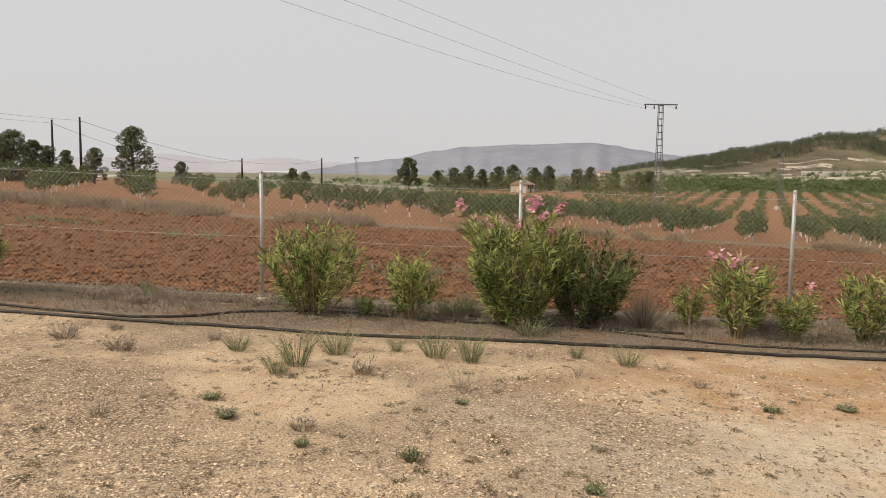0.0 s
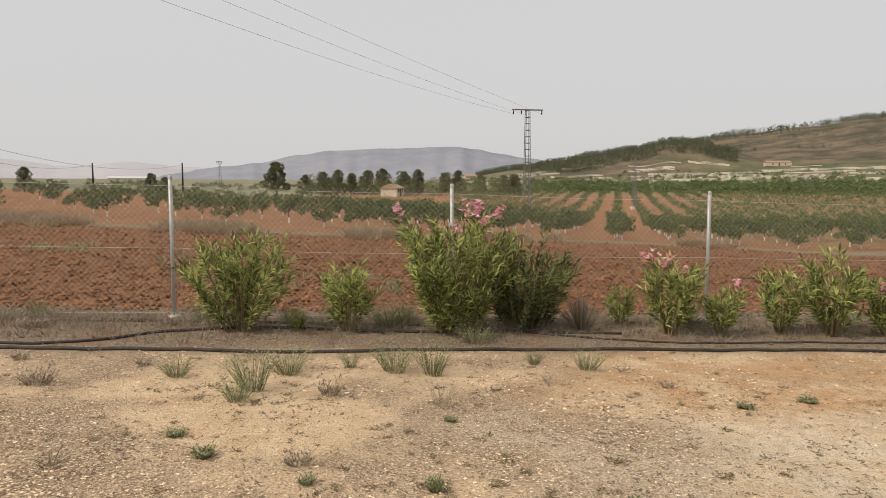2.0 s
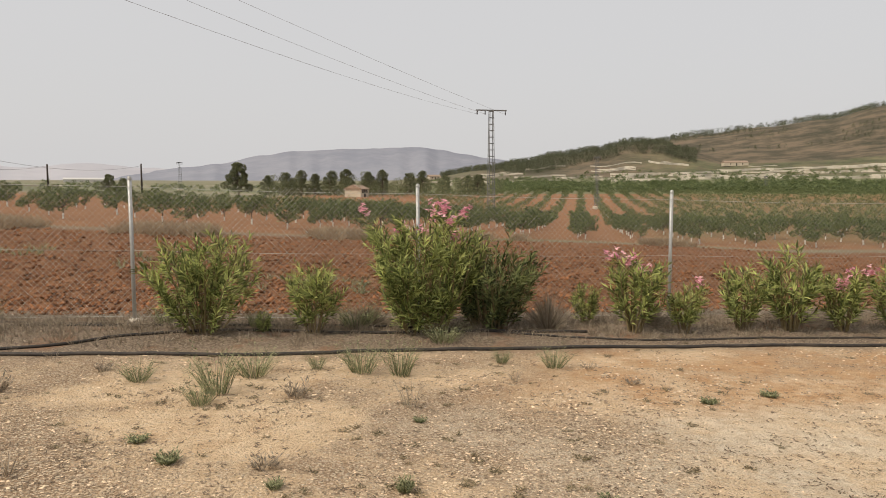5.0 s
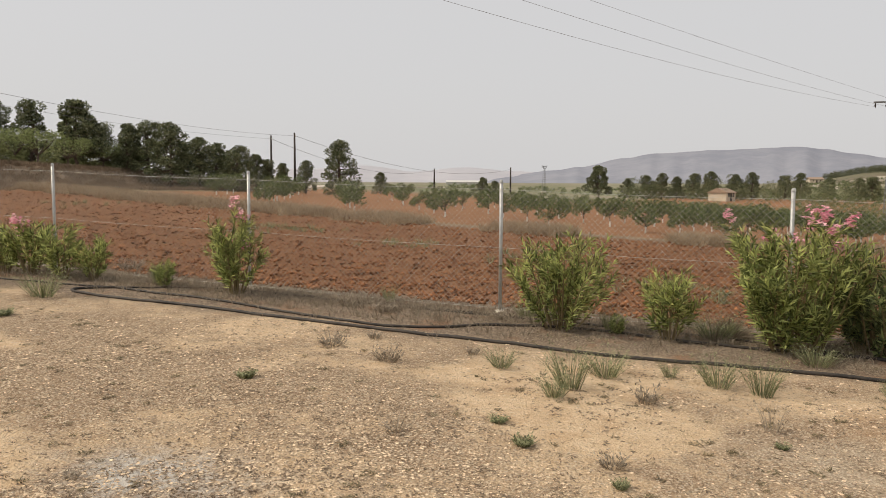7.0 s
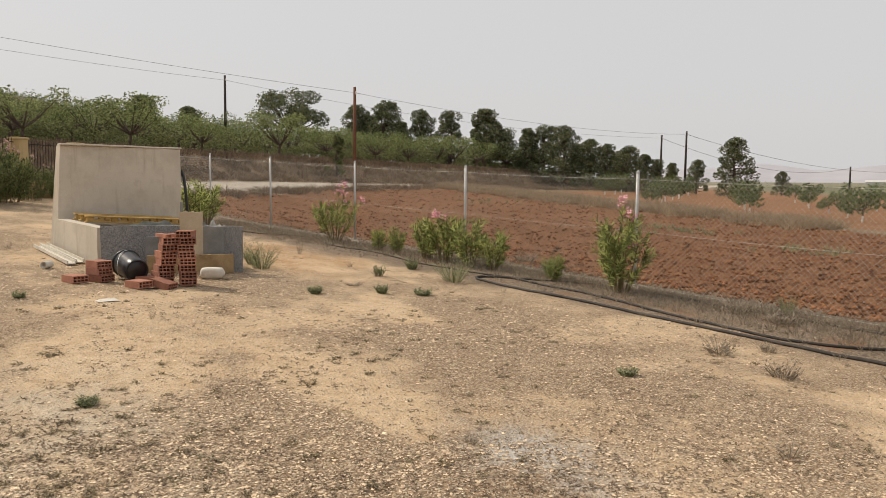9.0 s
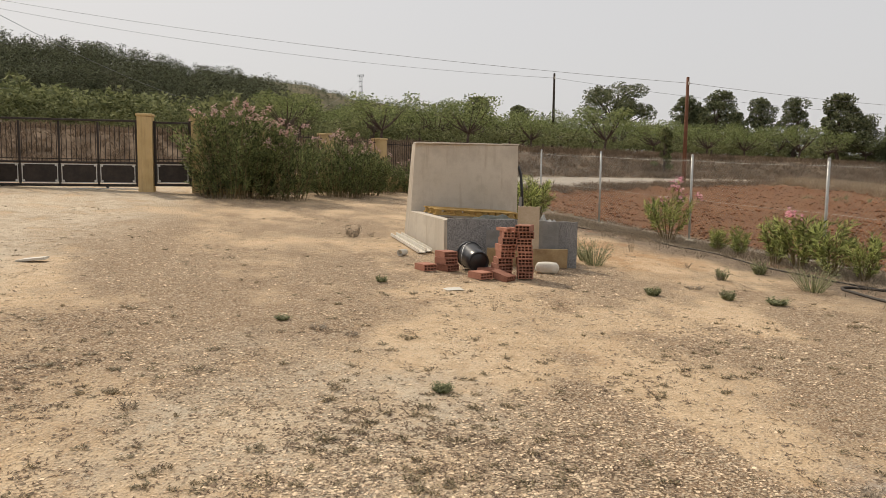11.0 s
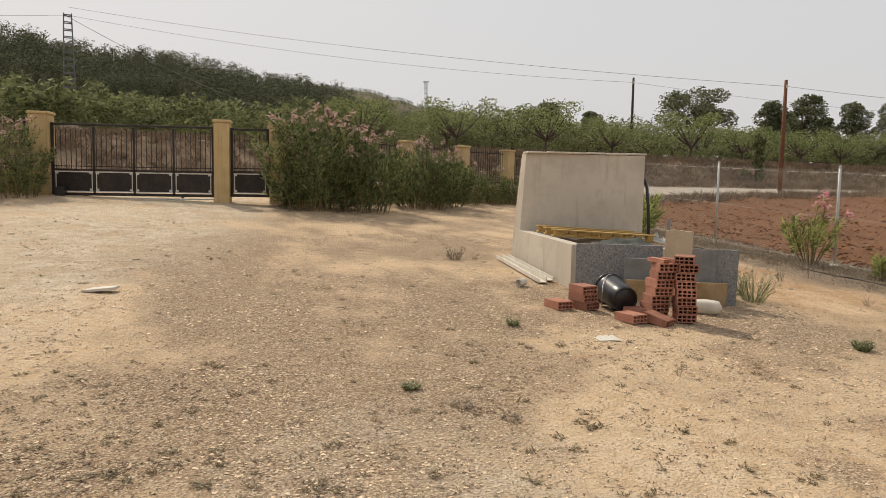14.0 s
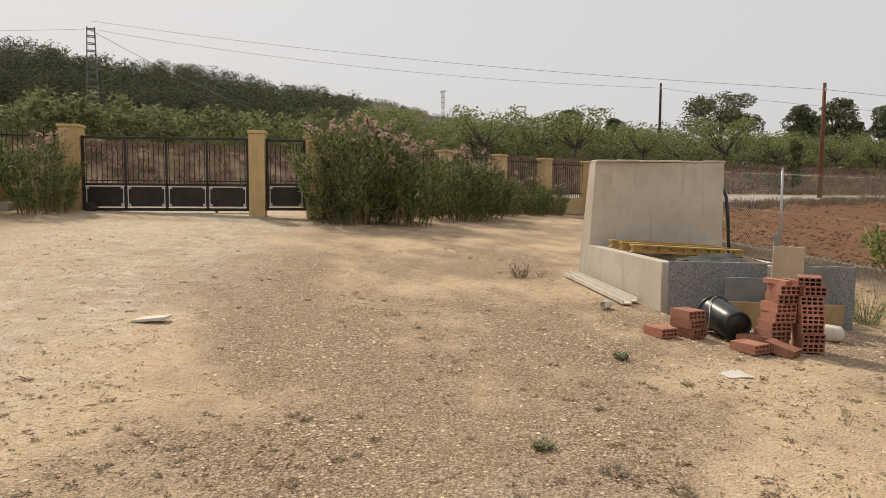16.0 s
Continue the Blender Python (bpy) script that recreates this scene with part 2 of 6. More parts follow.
FOREST = leafy("forest_pine_needles", (0.06, 0.067, 0.042), (0.17, 0.18, 0.105), 0.3, 0.22, 0.95)
SCRUB = leafy("green_scrub", (0.13, 0.15, 0.065), (0.27, 0.28, 0.13), 0.3, 0.25, 0.9)
BANK_GRASS = leafy("brown_bank_grass", (0.15, 0.11, 0.075), (0.28, 0.205, 0.14), 0.3, 0.2, 0.9)
WEED = leafy("green_weed", (0.15, 0.165, 0.08), (0.34, 0.345, 0.19))
DRY = leafy("dry_grass", (0.26, 0.185, 0.115), (0.46, 0.355, 0.235), 0.25, 0.25)
STRAW = leafy("grey_dry_stalks", (0.22, 0.175, 0.125), (0.35, 0.29, 0.215), 0.25, 0.2)
GRANITE = plain("speckled_granite", (0.11, 0.11, 0.115), (0.36, 0.355, 0.35), 55.0, 0.45, 0.1, 140)
SLATE = plain("grey_board", (0.20, 0.20, 0.195), (0.30, 0.295, 0.285), 4.0, 0.8, 0.2, 60)
PLANK = plain("weathered_plank", (0.36, 0.25, 0.13), (0.50, 0.37, 0.21), 5.0, 0.85, 0.3, 60, stain=(0.26, 0.17, 0.09), stain_scale=4)
CHIPBOARD = plain("pale_plywood", (0.48, 0.38, 0.26), (0.60, 0.50, 0.37), 4.0, 0.85, 0.2, 70, stain=(0.36, 0.24, 0.16), stain_scale=3)
YELLOW_WOOD = plain("ochre_pallet_wood", (0.40, 0.25, 0.075), (0.52, 0.34, 0.12), 5.0, 0.8, 0.3, 60, stain=(0.3, 0.19, 0.08), stain_scale=4)
BLACK_PLASTIC = plain("black_plastic", (0.012, 0.012, 0.013), (0.022, 0.022, 0.024), 8.0, 0.32, 0.05, 60, spec=0.5)
WHITE_PLASTIC = plain("dirty_white_plastic", (0.58, 0.54, 0.46), (0.70, 0.66, 0.58), 6.0, 0.6, 0.1, 60)
RUST_POLE = plain("rusty_brown_steel", (0.13, 0.055, 0.03), (0.20, 0.09, 0.05), 5.0, 0.8, 0.2, 60)
WOOD_POLE = plain("dark_creosoted_pole", (0.035, 0.028, 0.024), (0.075, 0.06, 0.05), 4.0, 0.9, 0.3, 60)
LATTICE = plain("weathered_lattice_steel", (0.13, 0.135, 0.135), (0.22, 0.22, 0.22), 4.0, 0.7, 0.1, 60, metal=0.2)
CABLE = plain("grey_cable", (0.20, 0.20, 0.20), (0.28, 0.28, 0.28), 4.0, 0.7, 0.1, 60)
STONE = plain("gravel_stone", (0.36, 0.255, 0.165), (0.68, 0.54, 0.375), 30.0, 0.9, 0.3, 160, vary=0.6)
CLOD = plain("red_clod", (0.16, 0.066, 0.029), (0.325, 0.148, 0.068), 9.0, 0.97, 0.6, 60, vary=0.55)
GUARD = plain("white_trunk_guard", (0.66, 0.64, 0.58), (0.76, 0.74, 0.69), 6.0, 0.8, 0.1, 60)
LIMESTONE = plain("pale_terrace_stone", (0.46, 0.41, 0.33), (0.62, 0.57, 0.48), 0.4, 0.95, 0.3, 4)
HOUSE_WALL = plain("pale_house_render", (0.52, 0.44, 0.33), (0.64, 0.56, 0.44), 0.8, 0.9, 0.2, 8)
ROOF_TILE = plain("terracotta_roof", (0.27, 0.19, 0.14), (0.37, 0.28, 0.2), 1.5, 0.9, 0.3, 12)
# aerial haze is painted into these two base colours, paler for the farther range
MOUNTAIN_HAZE_TINT = plain("haze_tinted_mountain", (0.235, 0.245, 0.285), (0.285, 0.29, 0.325), 0.004, 1.0, 0.0, 0.03, spec=0.0)
MOUNTAIN_FAR_HAZE_TINT = plain("haze_tinted_far_mountain", (0.40, 0.395, 0.425), (0.44, 0.43, 0.455), 0.004, 1.0, 0.0, 0.03, spec=0.0)
TARP = plain("grey_torn_fabric", (0.33, 0.32, 0.30), (0.46, 0.45, 0.42), 9.0, 0.85, 0.3, 60)
GREEN_NET = plain("green_shade_net", (0.05, 0.055, 0.05), (0.1, 0.105, 0.095), 9.0, 0.85, 0.3, 60)
POT_SOIL = plain("dry_potting_soil", (0.10, 0.07, 0.045), (0.24, 0.17, 0.11), 14.0, 0.97, 0.9, 60, depth=0.02)


# ---- mesh tools ----
class Shape:
    """Vertices and faces of one mesh, grown piece by piece."""

    def __init__(self):
        self.v, self.f = [], []

    def add(self, verts, faces, m=None):
        k = len(self.v)
        self.v += [tuple(m @ Vector(p)) for p in verts] if m else [tuple(p) for p in verts]
        self.f += [tuple(k + i for i in face) for face in faces]
        return self

    def box(self, sx, sy, sz, m=None, bevel=0.0):
        """A box on z = 0, centred in x and y, its upright and top edges cut back by bevel."""
        x, y, b = sx / 2, sy / 2, min(bevel, sx / 3, sy / 3, sz / 3)
        if not b:
            pts = [(-x, -y, 0), (x, -y, 0), (x, y, 0), (-x, y, 0), (-x, -y, sz), (x, -y, sz), (x, y, sz), (-x, y, sz)]
            return self.add(pts, [(0, 3, 2, 1), (4, 5, 6, 7), (0, 1, 5, 4), (1, 2, 6, 5), (2, 3, 7, 6), (3, 0, 4, 7)], m)
        rings = []
        for z, o in ((0, b), (b, 0), (sz - b, 0), (sz, b)):
            rings.append([(px * (x - o) - 0, py * (y - o), z) for px, py in ((-1, -1), (1, -1), (1, 1), (-1, 1))])
        pts = [q for r in rings for q in r]
        faces = [(3, 2, 1, 0), (12, 13, 14, 15)]
        for k in range(3):
            faces += [(4 * k + i, 4 * k + (i + 1) % 4, 4 * k + 4 + (i + 1) % 4, 4 * k + 4 + i) for i in range(4)]
        return self.add(pts, faces, m)

    def tube(self, path, radii, sides=6, closed=True):
        """A tube along a list of points, with a radius for each."""
        path = [Vector(p) for p in path]
        k, n = len(self.v), len(path)
        for i, p in enumerate(path):
            d = path[min(i + 1, n - 1)] - path[max(i - 1, 0)]
            d = d.normalized() if d.length else Vector((0, 0, 1))
            a = d.cross(Vector((0, 0, 1)) if abs(d.z) < 0.9 else Vector((1, 0, 0))).normalized()
            b = d.cross(a)
            for s in range(sides):
                w = 2 * math.pi * s / sides
                self.v.append(tuple(p + (a * math.cos(w) + b * math.sin(w)) * radii[i]))
        for i in range(n - 1):
            for s in range(sides):
                t = (s + 1) % sides
                self.f.append((k + i * sides + s, k + i * sides + t, k + (i + 1) * sides + t, k + (i + 1) * sides + s))
        if closed:
            self.f.append(tuple(k + s for s in reversed(range(sides))))
            self.f.append(tuple(k + (n - 1) * sides + s for s in range(sides)))
        return self

    def leaf(self, base, way, side, length, width, fold=0.25):
        """A lance-shaped blade, folded along its middle."""
        base, way, side = Vector(base), Vector(way).normalized(), Vector(side)
        side = (side - way * side.dot(way)).normalized()
        up = side.cross(way)
        m = base + way * length * 0.45
        pts = [base, m + side * width / 2 + up * width * fold, m - up * 0.1 * width, m - side * width / 2 + up * width * fold, base + way * length - up * length * 0.08]
        return self.add(pts, [(0, 2, 1), (0, 3, 2), (1, 2, 4), (2, 3, 4)])

    def blade(self, base, way, length, width, droop=0.3):
        """A thin grass blade that bends over."""
        base, way = Vector(base), Vector(way).normalized()
        side = way.cross(Vector((random.uniform(-1, 1), random.uniform(-1, 1), 0.3))).normalized() * width / 2
        m = base + way * length * 0.55
        out = Vector((way.x, way.y, 0))
        tip = base + way * length + out * length * droop - Vector((0, 0, length * droop * 0.5))
        return self.add([base - side, base + side, m + side * 0.8, m - side * 0.8, tip], [(0, 1, 2, 3), (3, 2, 4)])

    def revolve(self, profile, sides=24, m=None):
        """A turned shape from (radius, height) pairs."""
        pts, faces = [], []
        for r, z in profile:
            pts += [(r * math.cos(2 * math.pi * s / sides), r * math.sin(2 * math.pi * s / sides), z) for s in range(sides)]
        for i in range(len(profile) - 1):
            faces += [(i * sides + s, i * sides + (s + 1) % sides, (i + 1) * sides + (s + 1) % sides, (i + 1) * sides + s) for s in range(sides)]
        return self.add(pts, faces, m)

    def mesh(self, name, material, smooth=False):
        me = bpy.data.meshes.new(name)
        me.from_pydata(self.v, [], self.f)
        me.materials.append(material)
        if smooth:
            me.polygons.foreach_set("use_smooth", [True] * len(me.polygons))
        me.update()
        return me


def part(name, shape, material, parent, label="", smooth=False, m=None):
    """One mesh object under a thing or under a part."""
    ob = new(name, shape.mesh(name, material, smooth))
    ob.parent = parent
    if m:
        ob.matrix_basis = m
    return tagged(ob, label)


def thing(name, m, label, category, group="", kind=""):
    ob = new(name)
    ob.empty_display_size = 0.1
    ob.matrix_basis = m
    return tagged(ob, label, category, group, kind)


def solid(name, shape, material, label, category, group="", kind="", m=None, smooth=False):
    ob = new(name, shape.mesh(name, material, smooth))
    if m:
        ob.matrix_basis = m
    return tagged(ob, label, category, group, kind)


def on_land(x, y, rz=0.0, scale=1.0, sink=0.0):
    return pose(x, y, land_height(x, y) - sink, 0, 0, rz) @ Matrix.Diagonal((scale, scale, scale, 1))


def fuzz(x, y, s, k=0.0):
    return noise.noise(Vector((x * s, y * s, k)))


# ---- the land ----
def soft(v, lo, hi):
    return min(max(v, lo), hi)


def ease(a, b, v):
    u = min(max((v - a) / (b - a), 0.0), 1.0)
    return u * u * (3 - 2 * u)


def yard_height(x, y):
    x, y = soft(x, -34, 14), soft(y, -9, 11.5)
    return -0.0413 * x - 0.0111 * y + 0.000403 * x * x + 0.0017 * x * y - 0.00111 * y * y


def road_side(x, y):
    """Metres west of the middle of the track that runs past the gate."""
    return (-30.3 - 0.36 * y - x) * 0.94


def crest_at(crest, az):
    """Elevation in degrees of a skyline of (azimuth, elevation), smoothed between its points."""
    if az <= crest[0][0] or az >= crest[-1][0]:
        return 0.0
    for (a0, e0), (a1, e1) in zip(crest, crest[1:]):
        if az <= a1:
            return e0 + (e1 - e0) * ease(a0, a1, az)


# distance, width in depth, skyline: wooded hill, far hill behind it, pine ridge, terraced hill
RANGES = (
    (205, 58, ((74, 0), (80, 2.2), (86, 4.0), (91, 6.0), (95.3, 6.6), (99.4, 7.2), (103.4, 7.9), (107, 7.8), (110.7, 7.9), (112, 8.4), (120, 8.9), (135, 7.0), (160, 0))),
    (760, 200, ((56, 0), (62, 1.5), (70, 3.6), (76.8, 5.2), (79, 5.2), (84.4, 6.0), (86.6, 6.6), (88.8, 7.2), (94, 7.4), (120, 6.0), (150, 0))),
    (700, 120, ((-34, 0), (-28, 1.8), (-23.4, 2.9), (-21.8, 3.5), (-19.9, 3.65), (-16.9, 3.05), (-14.2, 2.6), (-11.5, 2.1), (-8.85, 1.65), (-4, 1.0), (4, 0))),
    (1020, 300, ((-120, 0), (-90, 4), (-60, 6.2), (-46, 6.4), (-40.3, 5.8), (-38.8, 5.9), (-36.4, 5.4), (-32.8, 4.7), (-29, 4.3), (-25, 3.85), (-20, 3.2), (-12, 1.6), (-2, 0))),
)


def land_height(x, y):
    """The lie of the land, without clods and furrows."""
    d = math.hypot(x, y)
    slope = -0.055 * soft(x, -75, 22) - 0.02 * (soft(y, -40, 75) - 10) - 0.15
    w = max(ease(11.5, 27, y), ease(-26, -38, x), ease(9, 24, x), ease(-9, -24, y))
    z = yard_height(x, y) * (1 - w) + slope * w
    z += 1.3 * ease(2.2, 5.5, road_side(x, y)) * ease(140, 70, d)
    if d < 60:
        return z
    az = math.degrees(math.atan2(-x, y))
    z = z * (1 - ease(120, 400, d)) + (0.013 + 0.012 * ease(0, -14, az)) * max(d - 220, 0)
    rise = 0.0
    for far, deep, crest in RANGES:
        bell = math.exp(-((d - far) / deep) ** 2)
        if bell > 0.002:
            rise = max(rise, bell * max(math.tan(radians(crest_at(crest, az))) * far - z, 0))
    return z + rise * (1 + 0.06 * fuzz(x, y, 0.012, 3))


FENCE = [(10.7, 10.65), (7.1, 10.4), (3.55, 10.15), (-0.09, 9.8), (-3.72, 9.6), (-7.72, 9.28), (-11.55, 8.95), (-14.85, 8.4), (-18.1, 7.8), (-21.4, 7.4), (-24.9, 7.1), (-28.3, 6.85)]


def fence_y(x):
    pts = FENCE
    if x >= pts[0][0]:
        return pts[0][1] + 0.07 * (x - pts[0][0])
    for (x1, y1), (x0, y0) in zip(pts, pts[1:]):
        if x >= x0:
            return y0 + (y1 - y0) * (x - x0) / (x1 - x0)
    return pts[-1][1]


def bank_y(x):
    """Where the ploughland ends, at a band of dry grass."""
    return 29.6 + 0.05 * x + 2.2 * math.sin(x * 0.11) + 4.5 * ease(-6, 12, x) - 1.0 * ease(-20, -34, x)


ROW_WAY = Vector((0.276, 0.961))


# middle, half-sizes along x and y of gravelly and of sandy patches in the yard
GRAVELLY = ((-3.4, 4.6, 1.2, 0.9), (0.4, 4.8, 1.2, 0.7), (-5.0, 4.3, 1.8, 0.9), (-4.3, 1.6, 1.3, 0.7), (-14.7, 1.2, 1.5, 0.8), (-9.9, 0.8, 1.2, 0.7), (-9.6, 3.6, 1.6, 0.8))
SANDY = ((-5.2, 2.6, 1.2, 0.45), (3.2, 5.4, 1.8, 1.1), (-1.8, 5.2, 1.0, 0.6), (-5.3, -0.2, 0.5, 0.4), (-6.2, 1.4, 1.5, 0.6), (-6.9, 4.5, 1.3, 0.5), (-2.1, 6.2, 1.0, 0.5), (-9.5, -3.0, 1.6, 0.5))


def patches(x, y):
    """How gravelly and how sandy the yard is at a place."""
    w = 0.5 * fuzz(x, y, 1.1, 40) + 0.3 * fuzz(x, y, 3.3, 41)
    stony = max(ease(1.3, 0.5, math.hypot((x - a) / p, (y - b) / q) + w) for a, b, p, q in GRAVELLY)
    strip = abs(y + 0.45 + 0.30 * (-6.2 - x)) / (0.55 + 0.03 * (-6 - x)) + w
    stony = max(stony, ease(1.3, 0.5, strip) * ease(-4.6, -5.6, x) * ease(-14, -12, x))
    sandy = max(ease(1.3, 0.5, math.hypot((x - a) / p, (y - b) / q) + w) for a, b, p, q in SANDY)
    return stony, sandy * (1 - 0.8 * stony), 0.0, 1.0


def zones(x, y):
    """How much of each soil lies at a place."""
    w = 0.35 * fuzz(x, y, 0.9) + 0.25 * fuzz(x, y, 2.7, 4)
    rs = road_side(x, y)
    inside = y < fence_y(x) and x > -28.6
    yard = ease(1.75, 1.2, y - fence_y(x) + 3.6 + w * 0.8) if x > -20 else ease(1.2, 0.4, y - fence_y(x) + 2.0 + w)
    yard *= ease(-24.5, -23.2, x + w * 0.6 + 0.35 * (y + 3))
    litter = ease(-0.15, 0.5, fence_y(x) + 1.0 + w - y) * ease(-31, -29.5, x)
    field = ease(-0.4, 0.6, y - fence_y(x) - 0.9 - w * 0.5) * ease(1.2, -0.8, y - bank_y(x) - w * 2) * ease(-1.6, -3.2, rs + w)
    road = ease(1.9, 1.4, abs(rs) + w * 0.4)
    soil = ease(-1, 2, y - bank_y(x) - 2 - w) * ease(-3, -5, rs) * ease(240, 190, math.hypot(x, y) * (1 + 0.9 * ease(4, 14, math.degrees(math.atan2(-x, y)))))
    grass = max(ease(1.2, 2.6, rs + w) * ease(14, 8, rs), ease(2.6, 1.4, abs(y - bank_y(x) - w)) * ease(6, 2, x) * ease(-1.0, -2.0, rs), ease(3.4, 2.2, abs(rs) + w))
    scrub = max(ease(7, 14, rs), ease(380, 520, math.hypot(x, y)) * ease(-100, 200, x))
    d = math.hypot(x, y)
    strip = fuzz(x * 0.3, y * 1.6, 0.012, 9)
    green = ease(190, 260, d) * ease(520, 420, d) * (0.35 + 0.65 * ease(-0.1, 0.25, strip)) * ease(-160, -40, x)
    track = ease(3.4, 1.2, abs(y + 5.2 + 0.06 * (x + 10) - w)) * ease(-4, -9, x) * 0.85
    rusty = ease(1.6, 0.7, abs(y - fence_y(x) + 3.4 + 0.5 * w)) * ease(0.0, 1.8, x + w * 2) + 0.8 * ease(2.0, 0.8, math.hypot((x + 12.4) * 0.7, y - 5.6) + w * 2)
    track = max(track, 0.75 * ease(2.6, 0.8, math.hypot((x - 3.4) * 0.55, y - 4.6) + w), 0.6 * ease(1.8, 0.5, math.hypot((x + 5.0) * 0.7, y - 0.3) + w))
    lime = 0.9 * ease(0.65, 0.15, math.hypot((x + 3.5) * 0.8, y - 2.95) + 0.5 * w)
    woods = ease(95, 125, d) * ease(-85, -105, x) * ease(40, 10, y)
    green = max(green, 0.5 * ease(46, 62, d) * ease(-17, -24, math.degrees(math.atan2(-x, y))) * (0.5 + 0.5 * ease(-0.2, 0.2, fuzz(x, y, 0.35, 31))) * (1 if x > -20 else 0))
    return (yard, litter, field, scrub), (soil, grass, min(track, 1), min(rusty, 1)), (green, road, woods, lime)


def surface_height(x, y):
    """The land with its small relief: furrows and clods in the field, soft humps in the yard."""
    d = math.hypot(x, y)
    z = land_height(x, y)
    if d > 90:
        return z
    inside = ease(0.3, 1.6, y - fence_y(x) - 0.7) * ease(0.5, -1.5, y - bank_y(x)) * ease(-1.5, -3.5, road_side(x, y))
    z += inside * (0.05 * math.sin((y + 0.05 * x) * 5.2 + 1.5 * fuzz(x, y, 0.4)) + 0.09 * fuzz(x, y, 2.3) + 0.05 * fuzz(x, y, 6.0, 3))
    z += 0.018 * fuzz(x, y, 0.9, 7) + 0.008 * fuzz(x, y, 3.0, 5)
    hump = math.exp(-((y - fence_y(x) + 0.9) / 0.7) ** 2) * ease(-16, -10, x)
    return z + 0.05 * hump


def build_ground():
    """One sheet to the horizon, finest before the camera and over the yard."""
    turns = [radians(a) for a in np.arange(-52, 126, 0.22)]
    turns += [radians(a) for a in np.arange(126, 308, 3.5)]
    radii = [0.0]
    r = 0.45
    while r < 4700:
        radii.append(r)
        r *= 1.026
    cx, cy = -0.6, 0.1
    n, k = len(turns), len(radii)
    verts, za, zb, zc, zd = [], [], [], [], []
    for r in radii:
        for a in turns:
            x, y = cx - r * math.sin(a), cy + r * math.cos(a)
            verts.append((x, y, surface_height(x, y)))
            if r < 620:
                p, q, s = zones(x, y)
            else:
                p, q, s = (0, 0, 0, 1.0 if x < -420 and y < 420 else ease(-20, 160, x) if y > 0 else 0), (0, 0, 0, 0), (0.25 * ease(1500, 600, r) * ease(200, -50, x), 0, 0, 0)
            za.extend(p), zb.extend(q), zc.extend(s)
            zd.extend(patches(x, y) if r < 30 else (0, 0, 0, 1))
    faces = []
    for i in range(k - 1):
        a, b = i * n, (i + 1) * n
        if i == 0:
            faces += [(a, b + (s + 1) % n, b + s)[::-1] for s in range(n)]
            continue
        faces += [(a + s, b + s, b + (s + 1) % n, a + (s + 1) % n)[::-1] for s in range(n)]
    me = bpy.data.meshes.new("ground")
    me.from_pydata(verts, [], faces)
    for key, data in (("zone_a", za), ("zone_b", zb), ("zone_c", zc), ("zone_d", zd)):
        me.attributes.new(key, "FLOAT_COLOR", "POINT").data.foreach_set("color", data)
    me.polygons.foreach_set("use_smooth", [True] * len(me.polygons))
    me.materials.append(GROUND)
    ob = tagged(new("ground", me), "dry sandy yard, red ploughed field and valley floor", "ground", kind="structure")
    if sum(p.normal.z for p in list(me.polygons)[5000:5100]) < 0:
        me.flip_normals()
    return ob


build_ground()


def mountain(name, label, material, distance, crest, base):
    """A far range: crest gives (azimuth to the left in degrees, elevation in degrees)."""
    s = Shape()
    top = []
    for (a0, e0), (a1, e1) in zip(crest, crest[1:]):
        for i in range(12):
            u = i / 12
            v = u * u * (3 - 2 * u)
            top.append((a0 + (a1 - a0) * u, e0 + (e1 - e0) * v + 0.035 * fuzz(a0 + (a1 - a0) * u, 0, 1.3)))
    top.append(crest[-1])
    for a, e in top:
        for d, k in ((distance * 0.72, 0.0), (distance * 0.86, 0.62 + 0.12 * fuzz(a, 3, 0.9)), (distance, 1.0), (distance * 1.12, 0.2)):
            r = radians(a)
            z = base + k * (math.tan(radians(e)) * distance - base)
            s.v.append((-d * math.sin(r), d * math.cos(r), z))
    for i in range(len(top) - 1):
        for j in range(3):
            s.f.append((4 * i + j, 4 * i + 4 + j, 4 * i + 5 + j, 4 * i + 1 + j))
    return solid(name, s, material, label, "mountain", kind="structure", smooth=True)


# both ranges carry their haze as painted colour
mountain("backdrop_mountain", "long mountain ridge with haze painted in blue-grey", MOUNTAIN_HAZE_TINT, 4000, [(22, 0.6), (17.2, 1.35), (14, 1.7), (12, 1.95), (8.8, 2.6), (6.4, 2.95), (2, 3.15), (-3.3, 3.3), (-5, 3.1), (-6.8, 2.75), (-9, 2.4), (-14, 1.3)], 20)
mountain("backdrop_mountain_far", "faint far range with haze painted in pale grey", MOUNTAIN_FAR_HAZE_TINT, 4300, [(60, 0.6), (48, 1.2), (40, 1.5), (33, 1.7), (29, 2.0), (25, 1.55), (21, 1.9), (17, 1.6), (12, 1.2)], 20)


